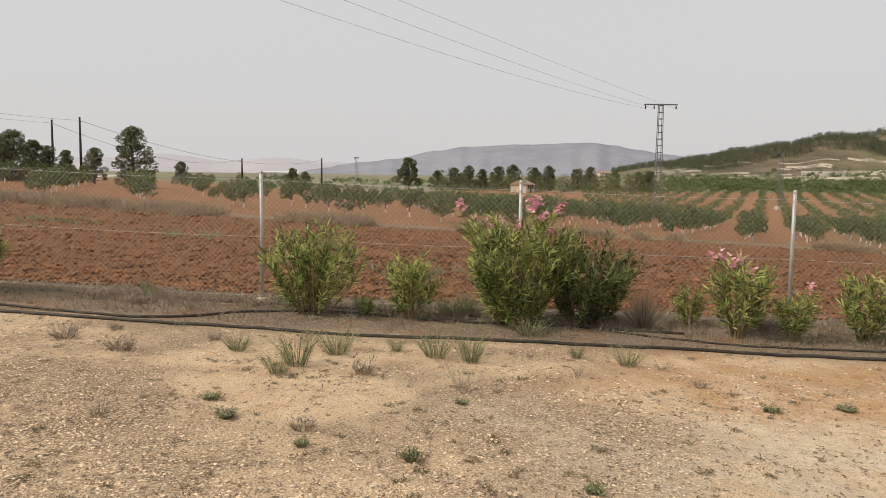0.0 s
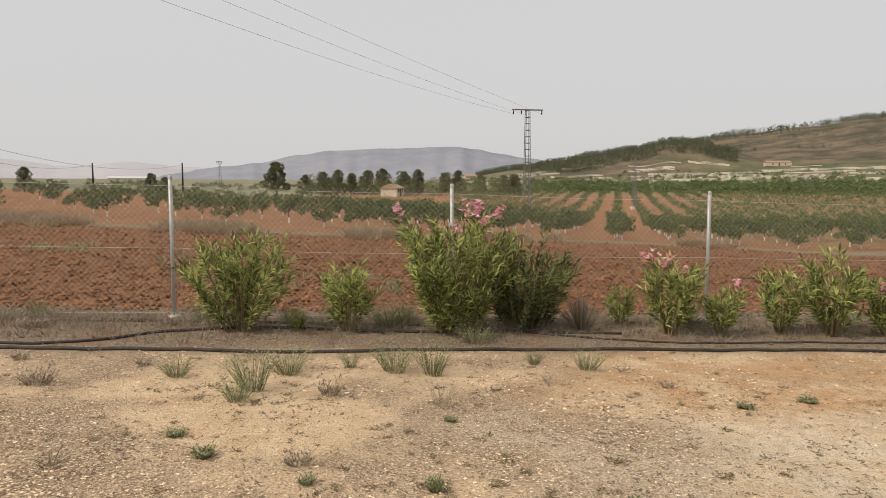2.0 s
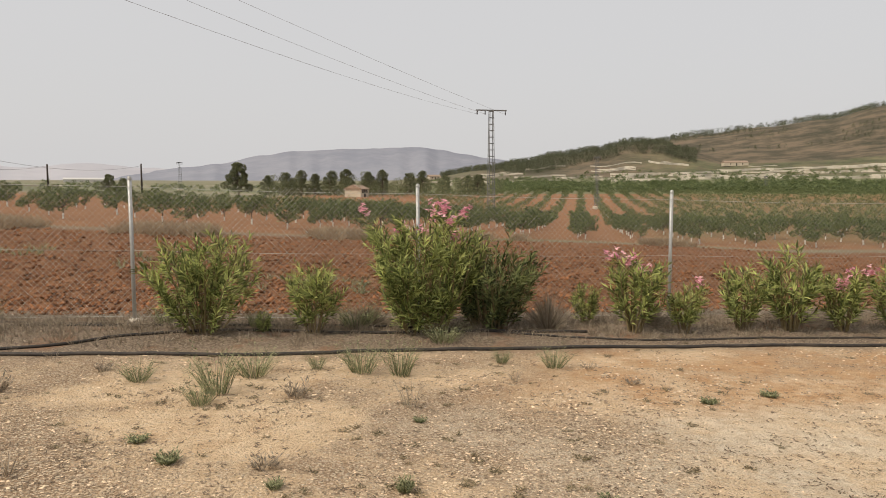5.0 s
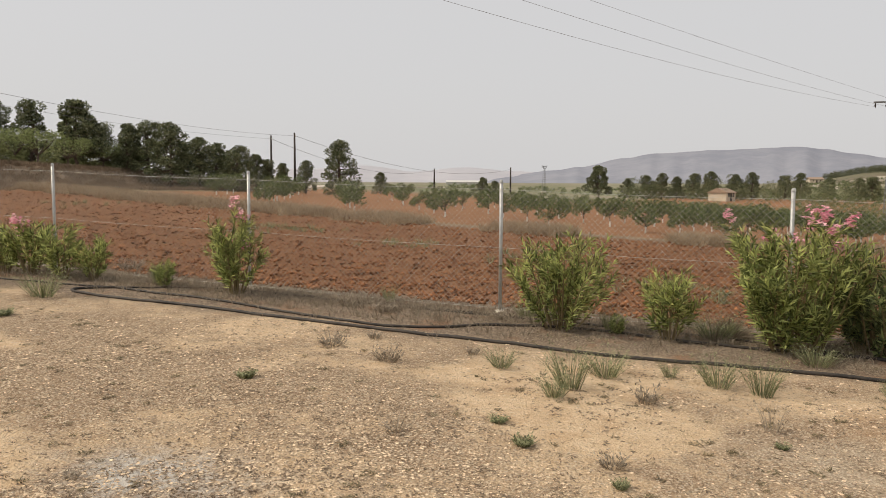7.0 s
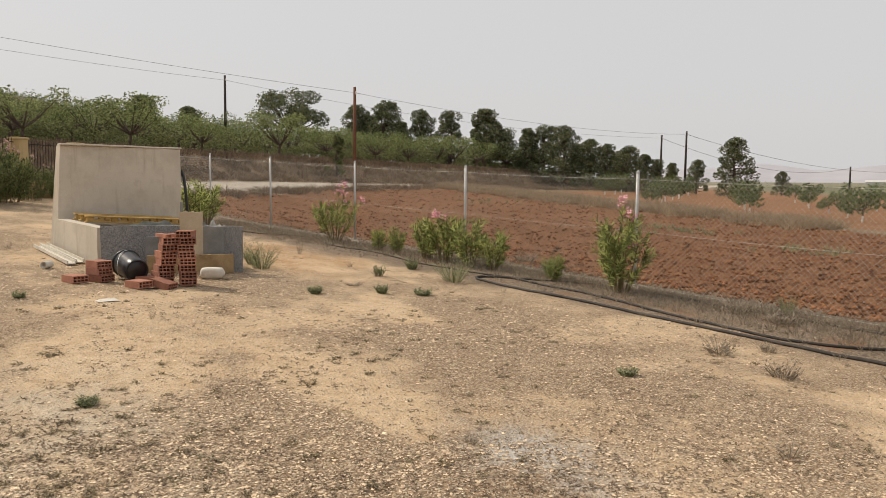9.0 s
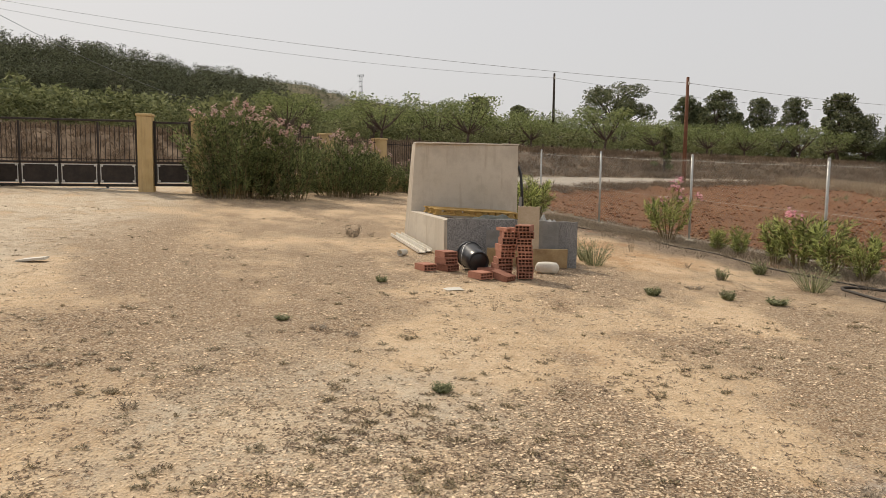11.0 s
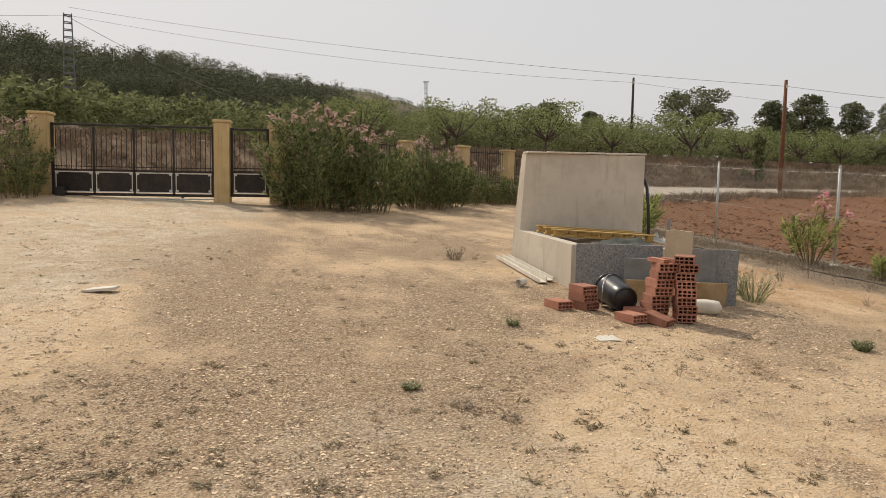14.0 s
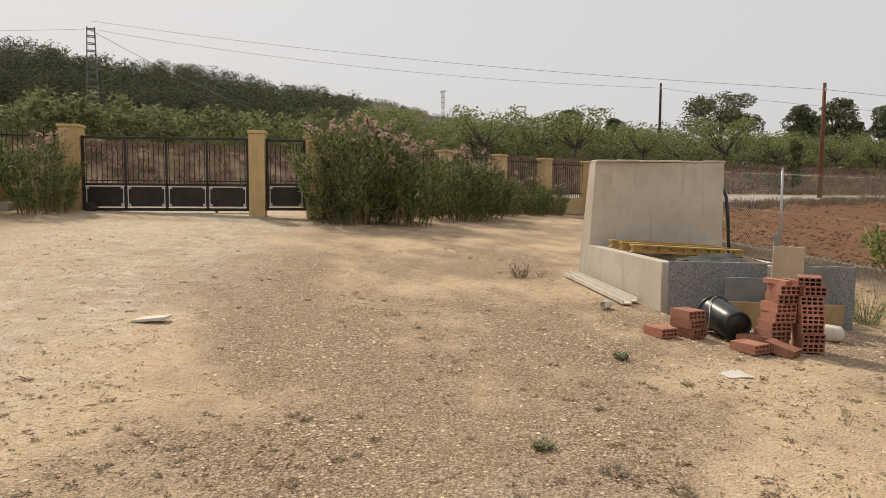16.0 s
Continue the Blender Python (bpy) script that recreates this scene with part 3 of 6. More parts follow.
# ---- wire fence ----
def build_fence():
    fence = thing("wire_fence", pose(0, 0, 0), "galvanised chain-link fence along the ploughed field", "fence")
    tops = []
    for i, (x, y) in enumerate(FENCE):
        z = land_height(x, y)
        s = Shape().tube([(x, y, z - 0.05), (x, y, z + 0.9), (x + 0.004 * fuzz(i, 1, 1.7), y, z + 1.82)], [0.025, 0.025, 0.025], 10)
        post = part("post", s, GALVANISED, fence, "galvanised tube post", True)
        cap = Shape().revolve([(0.0, 0.03), (0.02, 0.025), (0.028, 0.0), (0.028, -0.02)], 10, pose(x, y, z + 1.825))
        part("cap", cap, GALVANISED, post)
        foot = Shape().revolve([(0.11, -0.04), (0.10, 0.03), (0.06, 0.05), (0.0, 0.055)], 9, pose(x, y, z))
        part("footing", foot, CONCRETE, post)
        tops.append((x, y, z))
    for h in (0.08, 0.92, 1.72):
        for a, b in zip(tops, tops[1:]):
            wire = Shape()
            mid = [(a[0] + (b[0] - a[0]) * u, a[1] + (b[1] - a[1]) * u - 0.03, a[2] + (b[2] - a[2]) * u + h - 0.02 * math.sin(math.pi * u)) for u in (0, 0.25, 0.5, 0.75, 1)]
            wire.tube(mid, [0.0022] * 5, 4)
            part("straining_wire", wire, WIRE, fence)
    for a, b in zip(tops, tops[1:]):
        s = Shape()
        length = math.hypot(b[0] - a[0], b[1] - a[1])
        low, high, step = 0.06, 1.76, 0.075
        rise = high - low

        def at(u, h):
            k = u / length
            return (a[0] + (b[0] - a[0]) * k, a[1] + (b[1] - a[1]) * k - 0.033, a[2] + (b[2] - a[2]) * k + h)

        u = -rise
        while u < length + rise:
            for way in (1, -1):
                u0, u1 = (u, u + rise) if way > 0 else (u, u - rise)
                lo, hi = max(min(u0, u1), 0), min(max(u0, u1), length)
                if hi - lo > 0.01:
                    h0 = low + (lo - u0) * way
                    h1 = low + (hi - u0) * way
                    s.tube([at(lo, h0), at(hi, h1)], [0.0014, 0.0014], 3, False)
            u += step
        part("chain_link_panel", s, WIRE, fence)


build_fence()


# ---- concrete planter ----
def quad_wall(pts, z0s, z1s):
    """A solid between four plan corners, with heights for each."""
    s = Shape()
    v = [(x, y, z) for (x, y), z in zip(pts, z0s)] + [(x, y, z) for (x, y), z in zip(pts, z1s)]
    return s.add(v, [(3, 2, 1, 0), (4, 5, 6, 7), (0, 1, 5, 4), (1, 2, 6, 5), (2, 3, 7, 6), (3, 0, 4, 7)])


def build_planter():
    p = thing("raised_planter", pose(0, 0, 0), "cream concrete planter with a tall back wall", "planter")
    back = Shape()
    v = [(-13.78, 2.08, 0.45), (-13.5, 2.13, 0.45), (-13.42, 4.09, 0.35), (-13.66, 4.12, 0.35), (-13.7, 2.21, 2.19), (-13.5, 2.23, 2.19), (-13.41, 4.08, 2.19), (-13.62, 4.1, 2.19)]
    back.add(v, [(3, 2, 1, 0), (4, 5, 6, 7), (0, 1, 5, 4), (1, 2, 6, 5), (2, 3, 7, 6), (3, 0, 4, 7)])
    wall = part("back_wall", back, CONCRETE, p)
    y = 2.22
    for i in range(6):
        w = 0.315
        tile = Shape().box(0.27, w - 0.012, 0.03, pose(-13.56 + 0.002 * i, y + w / 2, 2.192 + 0.004 * (i % 2), 0, 1.5 * fuzz(i, 0, 2.1), 1.5), 0.008)
        part("coping_tile", tile, CONCRETE, wall)
        y += w
    part("side_wall", quad_wall([(-13.5, 2.14), (-11.22, 2.27), (-11.22, 2.42), (-13.5, 2.30)], [0.4] * 4, [1.02, 0.99, 0.99, 1.02]), CONCRETE, p)
    part("side_wall", quad_wall([(-13.42, 3.93), (-10.9, 3.9), (-10.9, 4.06), (-13.42, 4.08)], [0.25] * 4, [0.93, 0.88, 0.88, 0.93]), CONCRETE, p)
    part("front_wall", quad_wall([(-11.22, 2.27), (-10.9, 3.9), (-11.03, 3.9), (-11.36, 2.42)], [0.3] * 4, [0.98, 0.96, 0.96, 0.98]), CONCRETE, p)
    soil = Shape()
    n = 14
    for i in range(n + 1):
        for j in range(n + 1):
            u, w = i / n, j / n
            x = -13.5 + u * (2.2 + 0.3 * w)
            yy = 2.29 + w * 1.64
            soil.v.append((x, yy, 0.9 + 0.09 * fuzz(x, yy, 2.5) + 0.05 * fuzz(x, yy, 7)))
    soil.f += [(i * (n + 1) + j, (i + 1) * (n + 1) + j, (i + 1) * (n + 1) + j + 1, i * (n + 1) + j + 1) for i in range(n) for j in range(n)]
    part("soil", soil, POT_SOIL, p, "dry crumbly planting soil")


build_planter()


# ---- gate and boundary wall ----
GATE_X = -20.8


def pillar(x, y, z, height, rz, width=0.36):
    t = thing("gate_pillar", pose(x, y, z, 0, 0, rz), "ochre rendered masonry pillar with a flat cap", "pillar", "pillars of the boundary")
    part("shaft", Shape().box(width, width, height - 0.05, pose(0, 0, -0.15), 0.012), RENDER_OCHRE, t)
    part("cap", Shape().box(width + 0.05, width + 0.05, 0.07, pose(0, 0, height - 0.2), 0.015), RENDER_OCHRE, t)
    return t


def build_gate(y0, y1, z, height, columns, name, label, slide):
    """An iron gate between y0 and y1: panelled foot, white strips, bars above."""
    g = thing(name, pose(GATE_X + 0.03, 0, z - 0.05), label, "gate")
    for y in (y0 + 0.03, y1 - 0.03):
        part("upright", Shape().box(0.05, 0.06, height, pose(0, y, 0.04), 0.006), DARK_IRON, g)
    for h, t in ((0.04, 0.07), (0.62, 0.05), (height - 0.02, 0.05)):
        part("rail", Shape().box(0.045, y1 - y0 - 0.12, t, pose(0, (y0 + y1) / 2, h), 0.006), DARK_IRON, g)
    w = (y1 - y0 - 0.08) / columns
    for i in range(columns):
        a = y0 + 0.04 + i * w
        if i:
            part("stile", Shape().box(0.045, 0.045, height - 0.1, pose(0, a, 0.06), 0.006), DARK_IRON, g)
        panel = part("panel", Shape().box(0.012, w - 0.05, 0.46, pose(-0.01, a + w / 2, 0.13), 0.003), DARK_IRON, g, "dark brown sheet panel")
        strip = Shape()
        for yy, zz, sy, sz in ((0, 0.125, w - 0.06, 0.022), (0, 0.585, w - 0.06, 0.022), (-w / 2 + 0.05, 0.147, 0.02, 0.438), (w / 2 - 0.05, 0.147, 0.02, 0.438)):
            strip.box(0.012, sy, sz, pose(0.012, a + w / 2 + yy, zz))
        for yy in (-w / 2 + 0.075, w / 2 - 0.075):
            for zz in (0.155, 0.545):
                strip.box(0.012, 0.06, 0.05, pose(0.0145, a + w / 2 + yy, zz))
        part("white_trim", strip, IRON_WHITE, panel, "white painted trim strip")
        bars = max(2, round(w / 0.118))
        for b in range(bars):
            yb = a + w * (b + 0.5) / bars
            part("bar", Shape().tube([(0, yb, 0.66), (0, yb, height - 0.1 - 0.02 * (b % 2))], [0.009, 0.009], 6), DARK_IRON, g)
        part("mid_rail", Shape().box(0.02, w - 0.05, 0.02, pose(0, a + w / 2, 0.72), 0.003), DARK_IRON, g)
    if slide:
        part("ground_rail", Shape().box(0.05, y1 - y0 + 0.1, 0.03, pose(0, (y0 + y1) / 2, -0.03), 0.005), GALVANISED, g, "steel floor rail")
        for y in (y0 + 0.75, y1 - 0.75):
            part("roller", Shape().tube([(-0.02, y, 0.035), (0.02, y, 0.035)], [0.035, 0.035], 12), DARK_IRON, g)
        part("motor_box", Shape().box(0.24, 0.2, 0.32, pose(0.17, y0 + 0.25, -0.08), 0.03), BLACK_PLASTIC, g, "black gate motor housing")
    return g


def build_boundary():
    zg = 1.31
    pillar(GATE_X, -3.5, zg, 1.98, 0)
    pillar(GATE_X, -7.62, zg, 2.06, 0, 0.42)
    build_gate(-7.4, -3.69, zg, 1.70, 4, "sliding_gate", "dark brown iron sliding gate with white-trimmed panels", True)
    build_gate(-3.31, -2.4, zg + 0.02, 1.66, 1, "pedestrian_gate", "narrow dark iron side gate with one white-trimmed panel", False)
    pillar(GATE_X - 0.02, -2.2, zg, 1.96, 0)
    spots = [(-22.55, -0.6), (-24.5, 1.25), (-26.0, 3.15), (-27.35, 4.95), (-28.45, 6.75)]
    line = [(GATE_X - 0.02, -2.2)] + spots
    tops = []
    for x, y in spots:
        z = land_height(x, y)
        pillar(x, y, z, 1.95, 40)
    west = [(GATE_X, -7.62), (GATE_X + 0.1, -10.0), (GATE_X + 0.2, -12.4), (GATE_X + 0.3, -14.8)]
    for x, y in west[1:]:
        pillar(x, y, land_height(x, y), 1.95, 0)
    k = 0
    for run in (line, west):
        for (xa, ya), (xb, yb) in zip(run, run[1:]):
            k += 1
            za, zb = (max(land_height(xa, ya), 0), max(land_height(xb, yb), 0))
            length = math.hypot(xb - xa, yb - ya)
            m = pose((xa + xb) / 2, (ya + yb) / 2, min(za, zb), 0, 0, math.degrees(math.atan2(yb - ya, xb - xa)))
            solid("wall_boundary_%d" % k, Shape().box(length - 0.36, 0.2, 0.75, m @ pose(0, 0, -0.2), 0.01), RENDER_OCHRE, "low ochre rendered boundary wall", "wall", kind="structure")
            rail = thing("iron_railing", m @ pose(0, 0, 0.55), "dark iron railing on the boundary wall", "railing", "railings of the boundary")
            for h in (0.12, 1.1):
                part("rail", Shape().box(length - 0.4, 0.03, 0.03, pose(0, 0, h), 0.004), DARK_IRON, rail)
            count = int(length / 0.13)
            for b in range(count):
                xx = -length / 2 + 0.25 + (length - 0.5) * b / (count - 1)
                part("bar", Shape().tube([(xx, 0, 0.0), (xx, 0, 1.2), (xx, 0, 1.27)], [0.009, 0.009, 0.002], 5), DARK_IRON, rail)


build_boundary()


# ---- plants ----
def sprig(s, base, way, length, leaves, size, width, spread=1.25, start=0.1):
    """Leaves in whorls along a shoot."""
    way = Vector(way).normalized()
    a = way.cross(Vector((0.3, 0.2, 1))).normalized()
    b = way.cross(a)
    for i in range(leaves):
        u = start + (1 - start) * (i + random.random()) / leaves
        w = random.uniform(0, 2 * math.pi)
        out = a * math.cos(w) + b * math.sin(w)
        k = spread * (1.25 - 0.75 * u)
        s.leaf(Vector(base) + way * length * u, way + out * k, out.cross(way), size * random.uniform(0.65, 1.15), width * random.uniform(0.8, 1.2))


def oleander_meshes(height, radius, stems, seed, shoots=3, leaves=20, flowers=0, size=0.13, material=None, petal=None, low=0.22, base=0.42):
    """Stems, foliage and flowers of one oleander, as meshes."""
    random.seed(seed)
    green, woods, blooms, tips = Shape(), [], [], []
    for i in range(stems):
        a = 2 * math.pi * (i + random.random() * 0.8) / stems
        lean = radius * math.sqrt(random.uniform(0.02, 1))
        h = height * random.uniform(0.68, 1.0) * (1 - 0.34 * (lean / radius) ** 2.5)
        root = Vector((base * lean * math.cos(a), base * lean * math.sin(a), -0.03))
        bend = (0.5 + 0.5 * base + random.uniform(-0.12, 0.12)) * lean
        mid = Vector((bend * math.cos(a + random.uniform(-0.25, 0.25)), bend * math.sin(a), h * 0.5))
        top = Vector((lean * math.cos(a), lean * math.sin(a), h))
        path = [root, root.lerp(mid, 0.5), mid, mid.lerp(top, 0.55), top]
        wood = Shape()
        woods.append(wood)
        wood.tube(path, [0.012, 0.011, 0.009, 0.007, 0.004], 5)
        for j in range(shoots):
            u = low + (0.92 - low) * (j + random.random()) / shoots
            at = root.lerp(mid, u * 2) if u < 0.5 else mid.lerp(top, u * 2 - 1)
            w = a + random.uniform(-1.6, 1.6)
            way = Vector((0.75 * math.cos(w), 0.75 * math.sin(w), random.uniform(0.55, 1.1)))
            length = random.uniform(0.14, 0.3) * (0.55 + 0.45 * height)
            green.tube([at, at + way.normalized() * length], [0.004, 0.002], 3)
            sprig(green, at, way, length, leaves, size, size * 0.17)
            tips.append(at + way.normalized() * length)
        sprig(green, mid.lerp(top, 0.25), top - mid, (top - mid).length * 0.8, leaves + 6, size, size * 0.17)
        tips.append(top)
    tips.sort(key=lambda q: -q.z - 0.2 * height * random.random())
    picked = tips[: flowers] + random.sample(tips[flowers: len(tips) // 2 + flowers], flowers // 2) if flowers else []
    for q in picked:
        bloom = Shape()
        blooms.append(bloom)
        for _ in range(random.randint(12, 18)):
            c = q + Vector((random.gauss(0, 0.04), random.gauss(0, 0.04), random.gauss(0.06, 0.045)))
            t = random.uniform(0, 6.28)
            for k in range(4):
                w = t + k * math.pi / 2
                d = Vector((math.cos(w), math.sin(w), random.uniform(-0.7, 1.2)))
                bloom.leaf(c, d, d.cross(Vector((0, 0, 1))), 0.042, 0.04, 0.1)
    out = [("stem", w.mesh("stem", STEM), "") for w in woods]
    out.append(("foliage", green.mesh("foliage", material or OLEANDER), "narrow grey-green leaves"))
    out += [("blossom", f.mesh("blossom", petal or PETAL), "pink blossom") for f in blooms]
    return out


def plant(name, meshes, m, label, category, group=""):
    t = thing(name, m, label, category, group)
    for n, me, lab in meshes:
        ob = new(n, me)
        ob.parent = t
        tagged(ob, lab)
    return t


SMALL_OLE = [oleander_meshes(0.95, 0.3, 11, 40 + k, 5, 14, fl, 0.125, low=0.16, base=0.22) for k, fl in enumerate((0, 0, 2, 1))]
OLE_ROW = "oleanders along the fence"
plant("oleander", oleander_meshes(1.24, 0.62, 24, 11, 6, 15, 0, 0.125, low=0.14, base=0.2), on_land(-2.6, 8.5), "bushy yellow-green oleander beside a fence post", "shrub", OLE_ROW)
plant("oleander", oleander_meshes(1.64, 0.76, 40, 12, 8, 15, 7, 0.13, low=0.08, base=0.34), on_land(-0.1, 8.85), "large oleander in full pink flower", "shrub", OLE_ROW)
plant("oleander", oleander_meshes(1.22, 0.6, 30, 13, 7, 15, 0, 0.125, OLEANDER_DARK, low=0.1, base=0.36), on_land(0.78, 9.1), "dark green oleander without flowers", "shrub", OLE_ROW)
plant("oleander", oleander_meshes(1.3, 0.38, 15, 14, 6, 15, 2, 0.13, low=0.15, base=0.2), on_land(-7.3, 8.4), "upright oleander with one pink flower head", "shrub", OLE_ROW)
plant("oleander", oleander_meshes(1.2, 0.5, 14, 15, 5, 14, 4, 0.125, low=0.25, base=0.18), on_land(-14.75, 7.85), "oleander with fading pink flowers by a post", "shrub", OLE_ROW)
for i, (x, y, h, k) in enumerate(((-1.38, 8.6, 0.94, 1), (2.1, 9.4, 0.6, 0), (2.55, 8.85, 1.12, 2), (3.2, 8.8, 0.75, 3), (4.05, 9.0, 0.95, 1), (4.65, 8.95, 1.15, 0), (5.42, 8.95, 0.95, 2), (6.15, 9.0, 0.98, 1), (6.75, 8.9, 1.2, 2), (7.5, 9.1, 1.15, 3), (8.3, 9.2, 1.2, 2), (-9.8, 8.2, 0.78, 1), (-10.25, 8.0, 0.9, 0), (-10.9, 7.98, 1.05, 2), (-11.45, 7.95, 0.85, 1), (-12.45, 7.95, 0.56, 0), (-12.95, 7.85, 0.52, 1), (-1.95, 8.6, 0.3, 0), (-8.45, 8.25, 0.5, 1))):
    s = h / 0.95
    lab = "young oleander with a few pink flowers" if k > 1 else "young green oleander without flowers"
    plant("oleander", SMALL_OLE[k], on_land(x, y, 47 * i, s), lab, "shrub", OLE_ROW)
HEDGE = [oleander_meshes(2.4, r, n, 60 + k, 9, 13, fl, 0.17, OLEANDER_DARK, PALE_PETAL, 0.03, 0.6) for k, (r, n, fl) in enumerate(((1.3, 60, 30), (1.4, 56, 18), (1.1, 34, 8)))]
for i, (x, y, h, k) in enumerate(((-20.35, -1.35, 2.5, 0), (-20.5, -0.1, 2.0, 1), (-22.5, 1.55, 1.9, 1), (-23.7, 2.35, 1.6, 0), (-24.9, 3.25, 1.15, 2), (-26.0, 4.3, 1.2, 2), (-26.6, 5.1, 1.0, 2), (-19.9, -7.9, 1.75, 2), (-19.6, -9.9, 2.3, 1), (-19.6, -12.2, 2.3, 0))):
    plant("oleander", HEDGE[k], on_land(x, y, 70 * i, h / 2.4), "tall dense oleander with faded pink flowers by the boundary wall", "shrub", "oleander hedge by the gate")
plant("oleander", SMALL_OLE[1], on_land(-17.2, 5.5, 0, 1.15), "young green oleander without flowers", "shrub", OLE_ROW)
plant("oleander", SMALL_OLE[0], on_land(-18.6, 6.3, 60, 1.2), "young green oleander without flowers", "shrub", OLE_ROW)


# ---- hoses on the ground ----
def hose(points, radius, label, wiggle=0.02):
    """A polythene pipe laid through plan points, smoothed."""
    path = []
    n = len(points)
    for i in range(n - 1):
        p0, p1, p2, p3 = (Vector(points[min(max(j, 0), n - 1)]) for j in (i - 1, i, i + 1, i + 2))
        steps = max(3, int((p2 - p1).length / 0.12))
        for k in range(steps):
            u = k / steps
            q = 0.5 * ((2 * p1) + (p2 - p0) * u + (2 * p0 - 5 * p1 + 4 * p2 - p3) * u * u + (3 * p1 - p0 - 3 * p2 + p3) * u ** 3)
            q = q + Vector((0, wiggle * fuzz(q.x, q.y, 1.1, 2)))
            path.append((q.x, q.y, surface_height(q.x, q.y) + radius * 0.8))
    return solid("irrigation_hose", Shape().tube(path, [radius] * len(path), 8), HOSE, label, "hose", "irrigation hoses", smooth=True)


hose([(-8.95, 7.8), (-9.25, 7.55), (-9.15, 7.27), (-8.0, 7.2), (-6.58, 7.34), (-5.6, 7.33), (-4.22, 7.36), (-3.2, 7.42), (-1.95, 7.45), (-0.12, 7.72), (1.72, 7.9), (3.6, 8.02), (6.0, 8.1), (9.0, 8.25)], 0.02, "black irrigation hose looped beside the oleanders")
hose([(-8.95, 7.8), (-7.8, 7.82), (-6.6, 7.75), (-5.4, 7.62), (-4.6, 7.56), (-3.9, 7.85), (-3.4, 8.28), (-2.2, 8.62), (-0.8, 8.6), (0.6, 8.7), (2.0, 8.75)], 0.017, "black irrigation hose running under the shrubs")
hose([(-17.3, 6.4), (-16.4, 6.9), (-15.8, 7.85), (-14.2, 7.35), (-12.25, 7.55), (-10.8, 7.45), (-9.2, 7.75), (-8.6, 8.05), (-7.6, 8.9), (-5.75, 8.9), (-3.9, 8.95), (-1.0, 9.1), (2.0, 8.4), (4.6, 8.5), (8.5, 8.55)], 0.013, "thin dusty drip pipe along the fence")
hose([(-9.2, 8.6), (-7.0, 9.05), (-5.0, 9.15), (-3.0, 9.2), (-1.5, 9.15)], 0.012, "thin dusty drip pipe along the fence")


# ---- things by the planter ----
def hollow_brick_meshes(sx=0.26, sy=0.19, sz=0.082):
    """A clay block with two rows of four square channels through it: shell with webs, and a dark plug that paints the
    shade inside.
    """
    s = Shape()
    nx, nz, web = 4, 2, 0.011
    cw, ch = (sy - web * (nx + 1)) / nx, (sz - web * (nz + 1)) / nz
    ys, zs = [-sy / 2], [0.0]
    for i in range(nx):
        ys += [ys[-1] + web, ys[-1] + web + cw]
    for j in range(nz):
        zs += [zs[-1] + web, zs[-1] + web + ch]
    ys.append(sy / 2), zs.append(sz)
    ny, nn = len(ys), len(zs)
    s.v = [(x, y, z) for x in (-sx / 2, sx / 2) for z in zs for y in ys]
    full = lambda i, j: 0 <= i < ny - 1 and 0 <= j < nn - 1 and not (i % 2 and j % 2)
    at = lambda k, i, j: k * ny * nn + j * ny + i
    for j in range(nn - 1):
        for i in range(ny - 1):
            if not full(i, j):
                continue
            s.f += [(at(1, i, j), at(1, i + 1, j), at(1, i + 1, j + 1), at(1, i, j + 1)), (at(0, i, j + 1), at(0, i + 1, j + 1), at(0, i + 1, j), at(0, i, j))]
            for di, dj, p, q in ((-1, 0, (i, j), (i, j + 1)), (1, 0, (i + 1, j + 1), (i + 1, j)), (0, -1, (i + 1, j), (i, j)), (0, 1, (i, j + 1), (i + 1, j + 1))):
                if not full(i + di, j + dj):
                    s.f.append((at(0, *p), at(1, *p), at(1, *q), at(0, *q)))
    # added plug across the channels, coloured dark for their inner shade
    core = Shape().box(0.03, sy - 0.004, sz - 0.004, pose(0, 0, 0.002))
    return s.mesh("shell", BRICK), core.mesh("core", BRICK_HOLE_SHADE)


SHELL, SHADE_PLUG = hollow_brick_meshes()


def hollow_brick(m, label="red hollow clay brick in the pile"):
    b = thing("hollow_brick", m, label, "brick", "hollow bricks by the planter")
    for n, me in (("shell", SHELL), ("core", SHADE_PLUG)):
        ob = new(n, me)
        ob.parent = b
    return b


random.seed(5)
GZ = land_height(-9.5, 2.85) + 0.01
for i in range(7):
    hollow_brick(pose(-9.6 + random.uniform(-0.01, 0.01), 2.96 + random.uniform(-0.012, 0.012), GZ + 0.0835 * i, 0, 0, -16 + random.uniform(-4, 4)), "red hollow clay brick in an upright stack")
hollow_brick(pose(-9.6, 2.95, GZ + 0.0835 * 7, 0, 0, -30), "red hollow clay brick on top of a stack")
for i in range(7):
    hollow_brick(pose(-9.74 + 0.008 * i, 2.70 + 0.011 * i + random.uniform(-0.012, 0.012), GZ + 0.002 + 0.0835 * i, 0, 0, 6 - 2 * i + random.uniform(-4, 4)), "red hollow clay brick in a twisted stack")
for dx, dy in ((0.0, -0.03), (0.02, 0.1)):
    hollow_brick(pose(-9.7 + dx, 2.74 + dy, GZ + 0.002 + 0.0835 * 7, 0, 0, 10) @ Matrix.Diagonal((1.1, 0.36, 0.5, 1)), "thin red clay brick strip on a stack")
